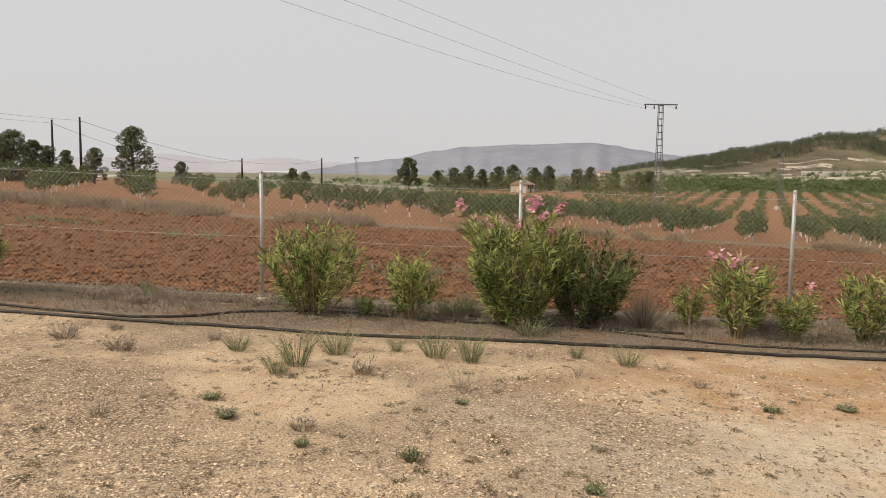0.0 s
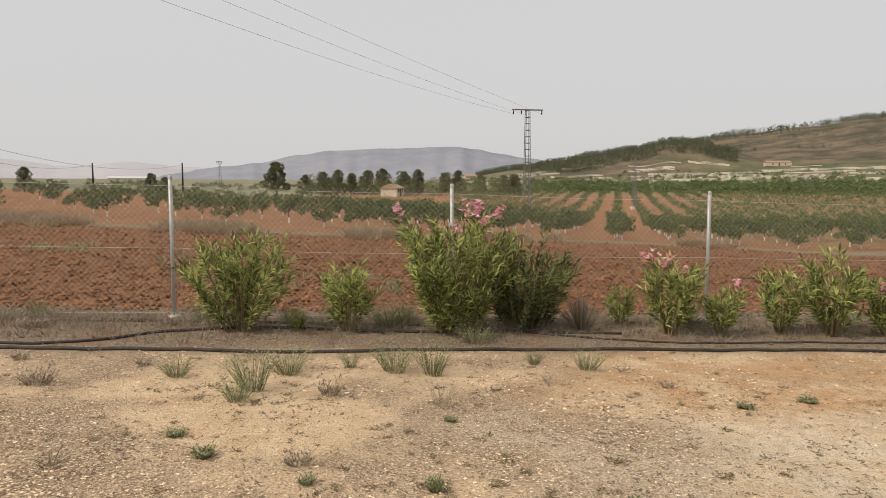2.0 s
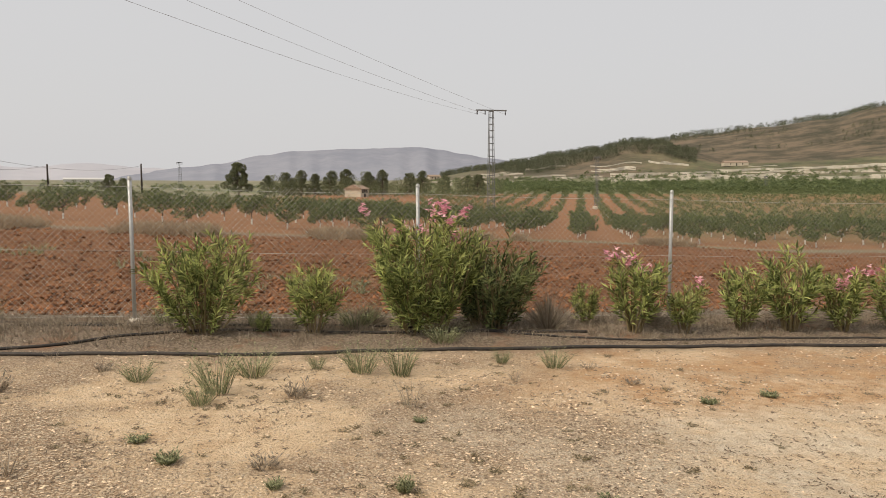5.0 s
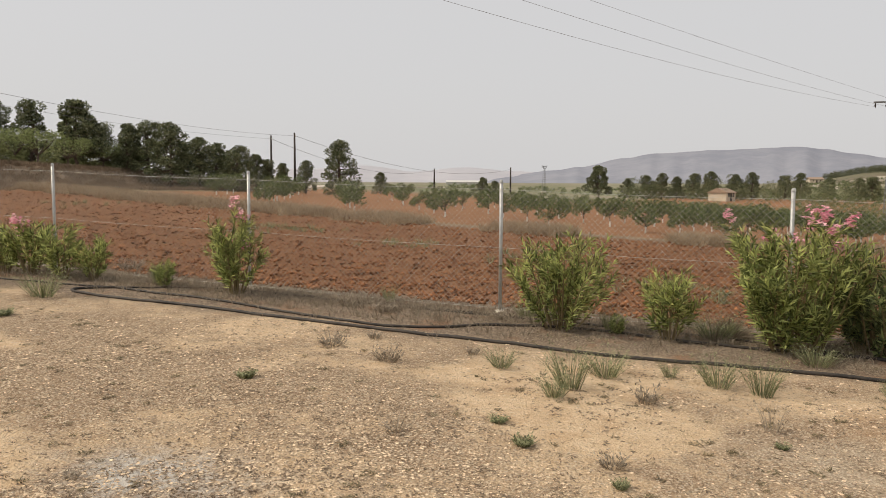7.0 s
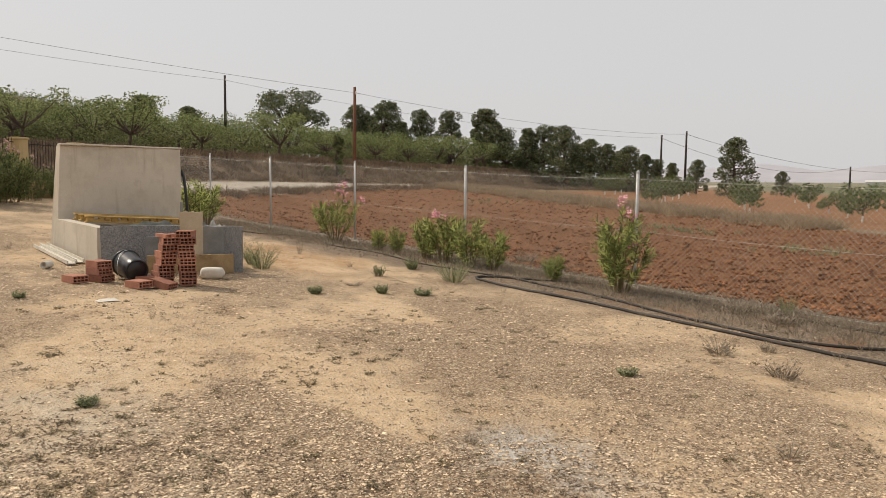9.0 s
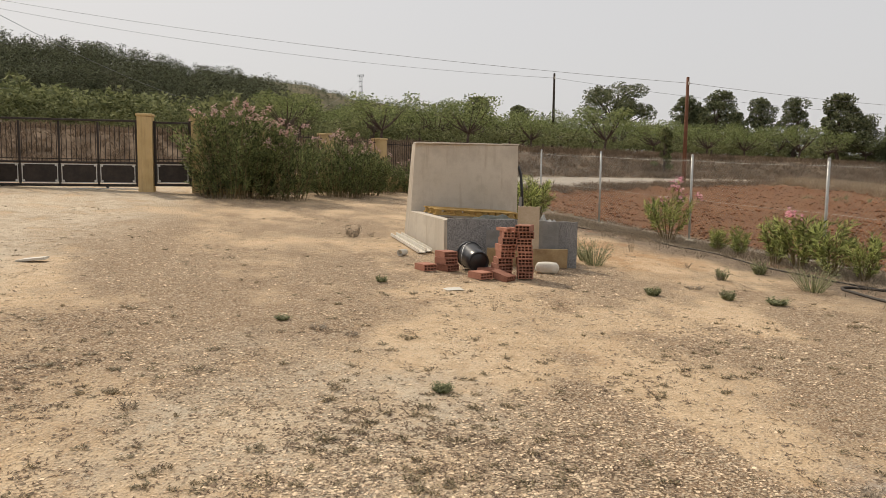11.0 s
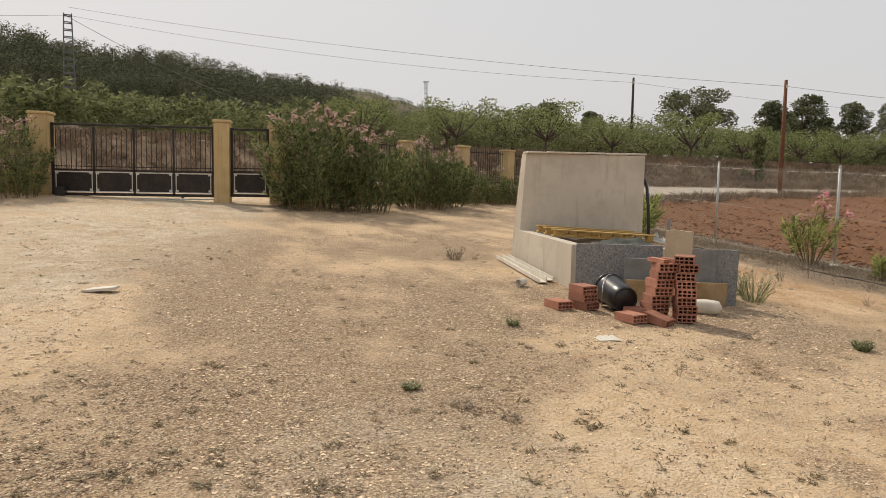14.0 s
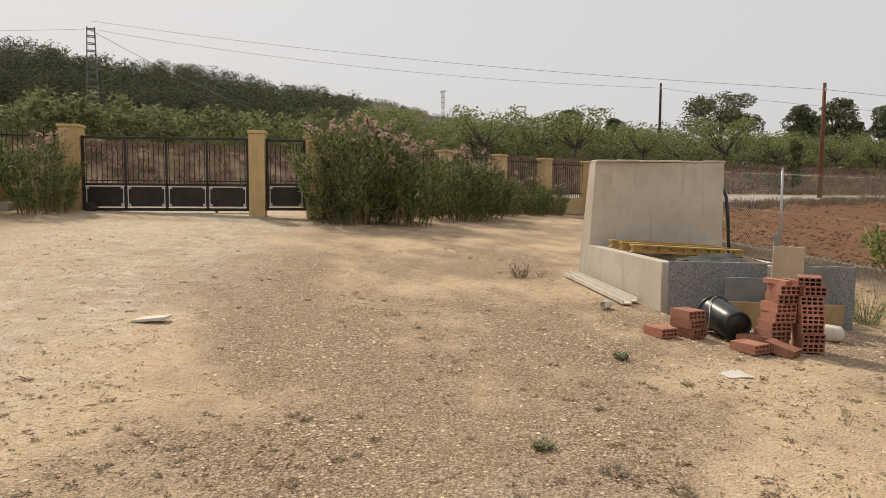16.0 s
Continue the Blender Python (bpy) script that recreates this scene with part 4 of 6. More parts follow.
for x, y, k, rz in ((-10.05, 1.78, 0, 18), (-10.05, 2.06, 0, 26), (-10.06, 2.05, 1, 21), (-10.07, 2.05, 2, 17), (-9.5, 2.36, 0, 22), (-9.8, 2.56, 0, 50), (-9.45, 2.62, 0, 40)):
    hollow_brick(pose(x, y, land_height(x, y) + 0.012 + 0.0835 * k, 0, 14 if (x, y) == (-9.45, 2.62) else 0, rz), "red hollow clay brick lying on the gravel")


def build_bucket():
    m = pose(-10.08, 2.42, land_height(-10.08, 2.42) + 0.175, 0, 0, 2) @ pose(0, 0, 0, 0, 90 + 7, 0) @ Matrix.Diagonal((1.12, 1.12, 1.2, 1))
    b = thing("bucket", m, "black plastic builder's bucket lying on its side", "bucket")
    body = Shape().revolve([(0.0, 0.2), (0.115, 0.2), (0.122, 0.19), (0.13, 0.1), (0.142, -0.12), (0.147, -0.17), (0.15, -0.175), (0.141, -0.175), (0.134, -0.1), (0.112, 0.185), (0.0, 0.185)], 32)
    part("body", body, BLACK_PLASTIC, b, smooth=True)
    part("rim", Shape().revolve([(0.148, -0.15), (0.16, -0.155), (0.162, -0.175), (0.15, -0.182), (0.14, -0.176)], 32), BLACK_PLASTIC, b, smooth=True)
    part("base_ring", Shape().revolve([(0.118, 0.2), (0.12, 0.207), (0.104, 0.207), (0.102, 0.2)], 32), BLACK_PLASTIC, b, smooth=True)
    loop = [(0.15 * math.cos(a), 0.15 * math.sin(a), -0.14 + 0.19 * math.sin(a / 1.0) ** 2 * 0.9) for a in np.linspace(-math.pi, 0, 17)]
    part("handle", Shape().tube([(x * 1.03, y * 1.03, z) for x, y, z in loop], [0.0035] * 17, 6), GALVANISED, b, "wire handle")


build_bucket()

FRONT = math.degrees(math.atan2(1.78, 0.55))


def leaning(name, at, width, height, thick, tilt, material, label, category, z0=None, shift=0.0, rough=0.0, seed=0):
    """A sheet that leans back against the planter's front; at: distance along the front from its left end to the sheet's left edge."""
    ux, uy = 0.295, 0.955
    x, y = -11.13 + ux * (at + width / 2) + 0.955 * shift, 2.28 + uy * (at + width / 2) - 0.295 * shift
    z = land_height(x, y) - 0.01 if z0 is None else z0
    s = Shape()
    random.seed(seed)
    n = 7
    top = [(-width / 2 + width * i / n, height + (random.uniform(-rough, rough) if 0 < i < n else 0)) for i in range(n + 1)]
    for yy in (-thick / 2, thick / 2):
        s.v += [(xx, yy, 0) for xx, _ in top] + [(xx, yy, zz) for xx, zz in top]
    k, w = 2 * (n + 1), n + 1
    for i in range(n):
        s.f += [(i, i + 1, w + i + 1, w + i), (k + i + 1, k + i, k + w + i, k + w + i + 1), (w + i, w + i + 1, k + w + i + 1, k + w + i), (i + 1, i, k + i, k + i + 1)]
    s.f += [(0, w, k + w, k), (n, k + n, k + w + n, w + n)]
    return solid(name, s, material, label, category, m=pose(x, y, z, 0, 0, FRONT) @ pose(0, 0, 0, tilt, 0, 0))


leaning("granite_slab", 0.02, 1.0, 0.62, 0.03, 3, GRANITE, "speckled grey granite slab leaning on the planter", "stone slab", shift=0.03)
leaning("granite_slab", 1.36, 0.5, 0.66, 0.03, 3, GRANITE, "speckled grey granite slab leaning on the planter", "stone slab", shift=0.09, rough=0.012, seed=3)
leaning("grey_panel", 1.32, 0.28, 0.66, 0.016, 5, SLATE, "smooth grey panel between granite slabs", "panel", shift=0.14, rough=0.01)
leaning("grey_panel", 0.58, 0.5, 0.5, 0.016, 9, SLATE, "flat grey board leaning on granite", "panel", shift=0.13)
leaning("wooden_plank", 0.6, 1.12, 0.27, 0.03, 12, PLANK, "weathered brown plank on edge behind the bricks", "plank", shift=0.22, rough=0.004)
leaning("plywood_offcut", 1.02, 0.3, 0.86, 0.02, 7, CHIPBOARD, "pale torn plywood offcut standing upright", "plywood", shift=0.19, rough=0.012, seed=8)
leaning("wooden_lath", 1.03, 0.04, 0.98, 0.02, 5, SLATE, "thin grey lath standing upright", "lath", shift=0.165)


def build_pallet():
    p = thing("wooden_pallet", pose(-12.75, 3.08, 1.0, 1, 3, 92), "ochre wooden pallet lying on the planter's soil", "pallet")
    for y in (-0.36, 0.0, 0.36):
        part("runner", Shape().box(1.5, 0.09, 0.02, pose(0, y, -0.02), 0.003), YELLOW_WOOD, p)
        for x in (-0.68, -0.34, 0.0, 0.34, 0.68):
            part("block", Shape().box(0.09, 0.085, 0.058, pose(x, y, 0.001), 0.004), YELLOW_WOOD, p)
        part("deck_board", Shape().box(1.5, 0.12, 0.02, pose(0, y, 0.06), 0.003), YELLOW_WOOD, p)


build_pallet()


def rounded_block(name, m, sx, sy, sz, material, label, category):
    bm = bmesh.new()
    bmesh.ops.create_icosphere(bm, subdivisions=3, radius=1.0)
    for v in bm.verts:
        k = max(abs(v.co.x), abs(v.co.y), abs(v.co.z))
        c = v.co * (0.55 + 0.45 / k)
        c *= 1 + 0.05 * noise.noise(c * 2.5)
        v.co = Vector((c.x * sx / 2, c.y * sy / 2, c.z * sz / 2))
    me = bpy.data.meshes.new(name)
    bm.to_mesh(me)
    bm.free()
    me.materials.append(material)
    me.polygons.foreach_set("use_smooth", [True] * len(me.polygons))
    ob = new(name, me)
    ob.matrix_basis = m
    return tagged(ob, label, category)


rounded_block("foam_block", pose(-10.02, 3.42, land_height(-10, 3.4) + 0.075, 0, 0, 60), 0.32, 0.2, 0.16, WHITE_PLASTIC, "dirty white foam block on the gravel", "foam block")
for k, (xa, ya, xb, yb, w) in enumerate(((-13.5, 1.86, -11.5, 2.0, 0.1), (-13.6, 1.98, -11.7, 2.13, 0.09))):
    m = pose((xa + xb) / 2, (ya + yb) / 2, land_height((xa + xb) / 2, (ya + yb) / 2) + 0.02, 0, 3.0, math.degrees(math.atan2(yb - ya, xb - xa)))
    s = Shape().box(2.0, w, 0.012).box(2.0, 0.012, 0.05, pose(0, w / 2, 0)).box(2.0, 0.012, 0.05, pose(0, -w / 2, 0))
    solid("white_trunking", s, WHITE_PLASTIC, "length of dirty white channel trunking on the ground", "trunking", m=m)
pipe = Shape()
for r0, r1 in ((0.045, 0.045),):
    pipe.revolve([(0.045, 0), (0.045, 0.16), (0.04, 0.16), (0.04, 0), (0.045, 0)], 18, pose(-11.35, 1.72, land_height(-11.35, 1.72) + 0.05, 90, 0, 50))
solid("pipe_offcut", pipe, WHITE_PLASTIC, "short offcut of pale plastic pipe", "pipe", smooth=True)


def rag(name, x, y, z, sx, sy, lift, material, label, category, seed):
    s = Shape()
    n = 12
    for i in range(n + 1):
        for j in range(n + 1):
            u, w = i / n - 0.5, j / n - 0.5
            e = 1 + 0.25 * fuzz(u * 3, w * 3, 1, seed)
            h = lift * abs(fuzz(u * 4, w * 4, 1.2, seed + 3)) * 2 * (1 - 3.2 * max(u * u, w * w))
            s.v.append((x + u * sx * e, y + w * sy * e, z + max(h, 0) + 0.006))
    s.f += [(i * (n + 1) + j, (i + 1) * (n + 1) + j, (i + 1) * (n + 1) + j + 1, i * (n + 1) + j + 1) for i in range(n) for j in range(n)]
    return solid(name, s, material, label, category, smooth=True)


rag("dark_net", -11.75, 3.1, 0.95, 0.5, 0.7, 0.1, GREEN_NET, "crumpled dark netting in the planter", "netting", 4)
rag("torn_sack", -17.0, 5.9, land_height(-17.0, 5.9), 0.9, 0.6, 0.3, TARP, "torn grey sack behind the planter", "sack", 9)
rag("mortar_patch", -8.82, 1.86, surface_height(-8.82, 1.86) - 0.002, 0.22, 0.2, 0.006, WHITE_PLASTIC, "thin white dried mortar spill on the ground", "mortar spill", 12)
black_pipe = [(-13.45, 4.2, 0.5), (-13.42, 4.2, 0.9), (-13.42, 4.17, 1.4), (-13.45, 4.15, 1.7), (-13.5, 4.13, 1.82), (-13.56, 4.13, 1.75)]
solid("standpipe", Shape().tube(black_pipe, [0.025] * 6, 8), BLACK_PLASTIC, "black plastic standpipe behind the planter wall", "standpipe", smooth=True)
tile = Shape()
tile.add([(0.0, -0.12, 0.0), (0.32, -0.05, 0.0), (0.28, 0.1, 0.0), (0.02, 0.06, 0.0), (0.0, -0.12, 0.02), (0.32, -0.05, 0.03), (0.28, 0.1, 0.025), (0.02, 0.06, 0.02)], [(3, 2, 1, 0), (4, 5, 6, 7), (0, 1, 5, 4), (1, 2, 6, 5), (2, 3, 7, 6), (3, 0, 4, 7)])
solid("tile_shard", tile, WHITE_PLASTIC, "broken pale tile shard on the yard", "tile", m=pose(-10.4, -3.05, surface_height(-10.4, -3.05) + 0.004, 3, -4, 70))
kerb = Shape().box(0.35, 1.2, 0.22, None, 0.02)
solid("kerb_block", kerb, CONCRETE, "low concrete block by the boundary wall", "concrete block", m=pose(-20.2, -9.3, land_height(-20.2, -9.3) - 0.04, 0, 0, 4))


# ---- poles, pylons and wires ----
def pole(x, y, top, radius, material, label, name="utility_pole", arm=True):
    z = land_height(x, y)
    t = thing(name, pose(x, y, z), label, "utility pole", "poles of the overhead line")
    h = top - z
    part("shaft", Shape().tube([(0, 0, -0.3), (0, 0, h * 0.5), (0, 0, h)], [radius * 1.2, radius, radius * 0.8], 10), material, t, smooth=True)
    if arm:
        part("insulator", Shape().revolve([(0.0, 0.1), (0.05, 0.08), (0.06, 0.0), (0.03, -0.05), (0.05, -0.07), (0.0, -0.1)], 8, pose(0.12, 0, h - 0.35)), WHITE_PLASTIC, t)
    return t


pole(-55.0, 20.4, 9.95, 0.1, WOOD_POLE, "slim dark wooden utility pole among almond trees")
pole(-37.9, 21.8, 7.42, 0.1, RUST_POLE, "rusty brown steel pole beside the track")
pole(-46.1, 66.7, 7.82, 0.12, WOOD_POLE, "dark wooden utility pole behind the orchard")
pole(-50.5, 68.5, 7.75, 0.12, WOOD_POLE, "dark wooden utility pole behind the orchard")
pole(-60.0, 137.0, 6.2, 0.16, WOOD_POLE, "far dark wooden utility pole")
pole(-44.5, 140.0, 6.4, 0.16, WOOD_POLE, "far dark wooden utility pole")


def pylon(x, y, top, foot, head, arm, rz, label, rungs):
    """A battened steel mast of four angle legs on a plinth, with a crossarm."""
    z = land_height(x, y)
    h = top - z
    t = thing("lattice_pylon", pose(x, y, z, 0, 0, rz), label, "pylon", "pylons of the power line")
    corners = ((-1, -1), (1, -1), (1, 1), (-1, 1))
    for px, py in corners:
        part("leg", Shape().tube([(px * foot / 2, py * foot / 2, 0.3), (px * head / 2, py * head / 2, h)], [0.05, 0.04], 4), LATTICE, t)
    for i in range(rungs):
        u = (i + 0.7) / rungs
        w = foot + (head - foot) * u
        zz = 0.3 + (h - 0.3) * u
        s = Shape()
        for sy in (-1, 1):
            s.box(w, 0.04, 0.07, pose(0, sy * w / 2, zz))
            s.box(0.04, w, 0.07, pose(sy * w / 2, 0, zz))
        part("batten", s, LATTICE, t)
    part("plinth", Shape().box(foot + 0.5, foot + 0.5, 0.9, pose(0, 0, -0.4), 0.03), CONCRETE, t, "concrete plinth")
    if arm:
        beam = part("crossarm", Shape().box(arm, 0.14, 0.14, pose(0, 0, h - 0.14), 0.02), LATTICE, t)
        for i, u in enumerate((-0.46, 0.02 - 0.22, 0.46)):
            part("insulator", Shape().revolve([(0.0, 0.0), (0.07, -0.06), (0.05, -0.2), (0.09, -0.25), (0.05, -0.4), (0.0, -0.48)], 8, pose(u * arm, 0, h - 0.14)), DARK_IRON, beam)
    return t


pylon(12.3, 81.5, 10.45, 0.72, 0.42, 3.6, 8, "tall grey lattice pylon with a crossarm in the orchard", 17)
pylon(-58.6, -20.7, 13.5, 0.9, 0.5, 0, 20, "tall grey lattice mast below the wooded hill", 16)
pylon(38.5, 126.0, 7.2, 0.6, 0.4, 1.2, 8, "far slim lattice pole in the orchard", 14)
pylon(-51.5, 193.0, 8.6, 0.7, 0.45, 1.9, 60, "far lattice pole with crossarms on the plain", 12)
pylon(120.0, 215.0, 5.2, 0.8, 0.5, 1.5, 8, "far slim lattice pole in the orchard", 10)
pylon(-205.0, 20.0, 30.5, 1.0, 0.6, 1.9, 60, "far lattice mast against the hill", 12)


def wire(a, b, sag, radius=0.01):
    path = [(a[0] + (b[0] - a[0]) * u, a[1] + (b[1] - a[1]) * u, a[2] + (b[2] - a[2]) * u - sag * 4 * u * (1 - u)) for u in np.linspace(0, 1, 33)]
    return solid("overhead_wire", Shape().tube(path, [radius] * 33, 4), CABLE, "thin dark overhead wire hanging between poles", "wire", "overhead wires")


for dx, end, sag in ((-1.65, (-62.0, -60.0, 22.0), 3.75), (-0.7, (-64.0, -60.0, 23.0), 2.75), (1.65, (-68.0, -60.0, 23.0), 1.5)):
    wire((12.3 + dx, 81.5 + 0.14 * dx, 9.95), end, sag, 0.009)
wire((-58.6, -20.7, 13.4), (-55.0, 20.4, 9.6), 0.7)
wire((-58.3, -20.5, 13.9), (-37.9, 21.8, 7.1), 0.5)
wire((-55.0, 20.4, 9.6), (-50.5, 68.5, 7.4), 0.9)
wire((-37.9, 21.8, 7.1), (-46.1, 66.7, 7.5), 0.6)
wire((-46.1, 66.7, 7.5), (-44.5, 140.0, 6.0), 2.2, 0.02)
wire((-50.5, 68.5, 7.4), (-60.0, 137.0, 5.9), 2.0, 0.02)
wire((-58.6, -20.7, 13.4), (-62.0, -75.0, 15.0), 1.0)
wire((-58.6, -20.7, 13.3), (-205.0, 20.0, 29.5), 9.0, 0.02)


# ---- trees ----
def fast_mesh(name, verts, tris, material):
    me = bpy.data.meshes.new(name)
    verts, tris = np.asarray(verts, np.float32), np.asarray(tris, np.int32)
    me.vertices.add(len(verts))
    me.vertices.foreach_set("co", verts.ravel())
    me.loops.add(tris.size)
    me.loops.foreach_set("vertex_index", tris.ravel())
    me.polygons.add(len(tris))
    me.polygons.foreach_set("loop_start", np.arange(0, tris.size, 3, dtype=np.int32))
    me.update(calc_edges=True)
    me.materials.append(material)
    return me


def tufts(rng, centres, size, flat=0.5):
    """Two leaf-like triangles round each centre, turned at random."""
    n = len(centres)
    a = rng.normal(size=(n, 3))
    a[:, 2] *= flat
    a /= np.linalg.norm(a, axis=1, keepdims=True)
    b = np.cross(a, rng.normal(size=(n, 3)))
    b /= np.linalg.norm(b, axis=1, keepdims=True)
    c = np.cross(a, b)
    s = (size * rng.uniform(0.6, 1.3, n))[:, None]
    p = np.asarray(centres)
    v = np.stack([p - a * s * 0.5 - b * s * 0.22, p - a * s * 0.4 + b * s * 0.3, p + a * s * 0.6 + c * s * 0.1, p - a * s * 0.45 + c * s * 0.3, p + a * s * 0.1 - c * s * 0.36, p + a * s * 0.55 + b * s * 0.25], 1)
    return v.reshape(-1, 3), np.arange(n * 6).reshape(-1, 3)


def clump_points(rng, blobs, per):
    """Points in the outer part of ellipsoids (x, y, z, radius, height)."""
    out = []
    for x, y, z, r, h in blobs:
        d = rng.normal(size=(per, 3))
        d /= np.linalg.norm(d, axis=1, keepdims=True)
        d *= (rng.uniform(0.25, 1.0, (per, 1))) ** 0.45
        out.append(d * (r, r, h) + (x, y, z))
    return np.concatenate(out)


def tree_meshes(seed, height, spread, trunk, blobs, per, size, leaf, bark, vase=False, bare=0.35, thick=0.05):
    """Trunk with limbs to each clump, and the crown."""
    rng = np.random.default_rng(seed)
    wood = Shape()
    fork = Vector((rng.normal() * 0.03 * height, rng.normal() * 0.03 * height, height * trunk))
    wood.tube([(0, 0, -0.15), (fork.x * 0.4, fork.y * 0.4, fork.z * 0.5), fork], [height * thick, height * thick * 0.8, height * thick * 0.7], 7)
    made = []
    for i in range(blobs):
        a = 2 * math.pi * (i * 0.618 + rng.uniform(0, 0.15))
        u = (i + 0.5) / blobs
        r = spread * (math.sqrt(rng.uniform(0.15, 1)) if vase else (1.02 - u * 0.75) * rng.uniform(0.35, 1))
        z = height * (rng.uniform(0.5, 0.9) if vase else bare + (0.93 - bare) * u)
        rad = spread * (rng.uniform(0.3, 0.46) if vase else rng.uniform(0.16, 0.36))
        made.append((r * math.cos(a), r * math.sin(a), z, rad, rad * rng.uniform(0.6, 0.85)))
        start = fork if vase else Vector((fork.x, fork.y, min(fork.z, z * 0.8)))
        end = Vector((made[-1][0], made[-1][1], z))
        mid = start.lerp(end, 0.5) + Vector((0, 0, -0.05 * height))
        wood.tube([start, mid, end], [height * thick * 0.5, height * thick * 0.3, height * thick * 0.1], 5)
    if not vase:
        wood.tube([fork, (0, 0, height * 0.95)], [height * thick * 0.6, height * 0.006], 5)
        made.append((0, 0, height * 0.92, spread * 0.25, height * 0.09))
    v, t = tufts(rng, clump_points(rng, made, per), size)
    return [("trunk", wood.mesh("trunk", bark), "dark branching trunk"), ("crown", fast_mesh("crown", v, t, leaf), "")]


def at_bearing(azimuth, distance):
    a = radians(azimuth)
    return -0.6 - distance * math.sin(a), 0.1 + distance * math.cos(a)


PINES = [tree_meshes(200 + k, h, s, tr, b + 11, 210, 0.25, PINE, BARK, False, bare * 0.3, 0.028) for k, (h, s, tr, b, bare) in enumerate(((8.0, 3.6, 0.55, 15, 0.3), (7.0, 3.4, 0.5, 14, 0.25), (8.5, 3.3, 0.6, 15, 0.35), (7.5, 4.2, 0.5, 16, 0.22)))]
UMBRELLA = tree_meshes(230, 9.0, 4.0, 0.45, 20, 260, 0.27, PINE, BARK, True, 0.4, 0.03)
DARK_ROUND = tree_meshes(231, 7.0, 3.2, 0.2, 24, 240, 0.28, PINE, BARK, False, 0.2, 0.03)
for i, (az, d, h, k) in enumerate(((75.4, 88, 6.8, -1), (72.1, 86, 5.6, -1), (64.8, 84, 8.2, -2), (59.6, 80, 6.3, 1), (57.5, 79, 6.8, 3), (54.6, 80, 6.2, 0), (52.4, 78, 6.1, 2), (49.5, 75, 6.2, -1), (46.2, 76, 4.6, 1), (44.9, 76, 5.4, 3), (43.4, 73, 6.1, 0), (41.4, 72, 4.9, 1), (40.1, 74, 4.6, 2), (38.6, 72, 4.4, 3), (37.3, 75, 3.8, 1), (35.3, 80, 3.2, 1), (33.5, 82, 3.7, 0), (30.9, 78, 6.0, 0), (27.7, 98, 3.0, 1), (58.6, 83, 5.6, 3), (56.2, 83, 5.0, 1), (48.0, 79, 4.6, 3), (42.4, 77, 4.6, 2), (39.3, 77, 4.0, 3), (36.4, 76, 3.4, 2))):
    x, y = at_bearing(az, d)
    meshes, full = (UMBRELLA, 9.0) if k == -2 else (DARK_ROUND, 7.0) if k == -1 else (PINES[k], (8.0, 7.0, 8.5, 7.5)[k])
    lab = "spreading umbrella-shaped pine with open crown" if k == -2 else "broad dark round-crowned pine" if k == -1 else "grey-green Aleppo pine with ragged crown"
    plant("pine_tree", meshes, on_land(x, y, 77 * i, h / full), lab, "tree", "pines behind the orchard")
for i, (az, d, h, k) in enumerate(((10.6, 150, 6.2, -1), (7.0, 180, 5.2, 3), (5.9, 176, 5.6, 0), (4.8, 182, 5.0, 1), (3.6, 190, 5.8, 3), (2.4, 188, 6.2, 1), (0.7, 186, 5.6, 3), (-0.4, 186, 6.0, 0), (-2.6, 195, 5.4, 3), (-3.6, 200, 6.0, 0), (-7.2, 190, 4.8, 2), (-8.0, 188, 5.0, 3), (19.6, 120, 2.8, -1), (18.6, 122, 2.4, 3), (-5.4, 240, 6.0, 1), (8.4, 190, 4.6, 3), (-38.8, 150, 3.6, 3))):
    x, y = at_bearing(az, d)
    meshes, full = (DARK_ROUND, 7.0) if k == -1 else (PINES[k], (8.0, 7.0, 8.5, 7.5)[k])
    plant("pine_tree", meshes, on_land(x, y, 61 * i, h / full * 1.1), "dark far pine on the plain", "tree", "pines on the plain")

# old almond trees across the track
OLD = [tree_meshes(300 + k, 3.0, 2.0, 0.28, 16, 85, 0.15, ALMOND_OLD, BARK, True, 0.3, 0.035) for k in range(4)]
rng = np.random.default_rng(7)
count = 0
for i in range(12):
    for j in range(-4, 17):
        rs, y = 7.5 + 5.2 * i + rng.uniform(-0.8, 0.8), 5.0 * j + rng.uniform(-0.8, 0.8)
        x = -30.3 - 0.36 * y - rs / 0.94
        az = math.degrees(math.atan2(-x, y))
        if math.hypot(x, y) > 96 or az < 36 or az > 92 - 0.9 * i:
            continue
        count += 1
        plant("almond_tree", OLD[count % 4], on_land(x, y, rng.uniform(0, 360), rng.uniform(0.72, 1.0)), "old almond tree with dark forked trunk and thin leaves", "tree", "old almond orchard")

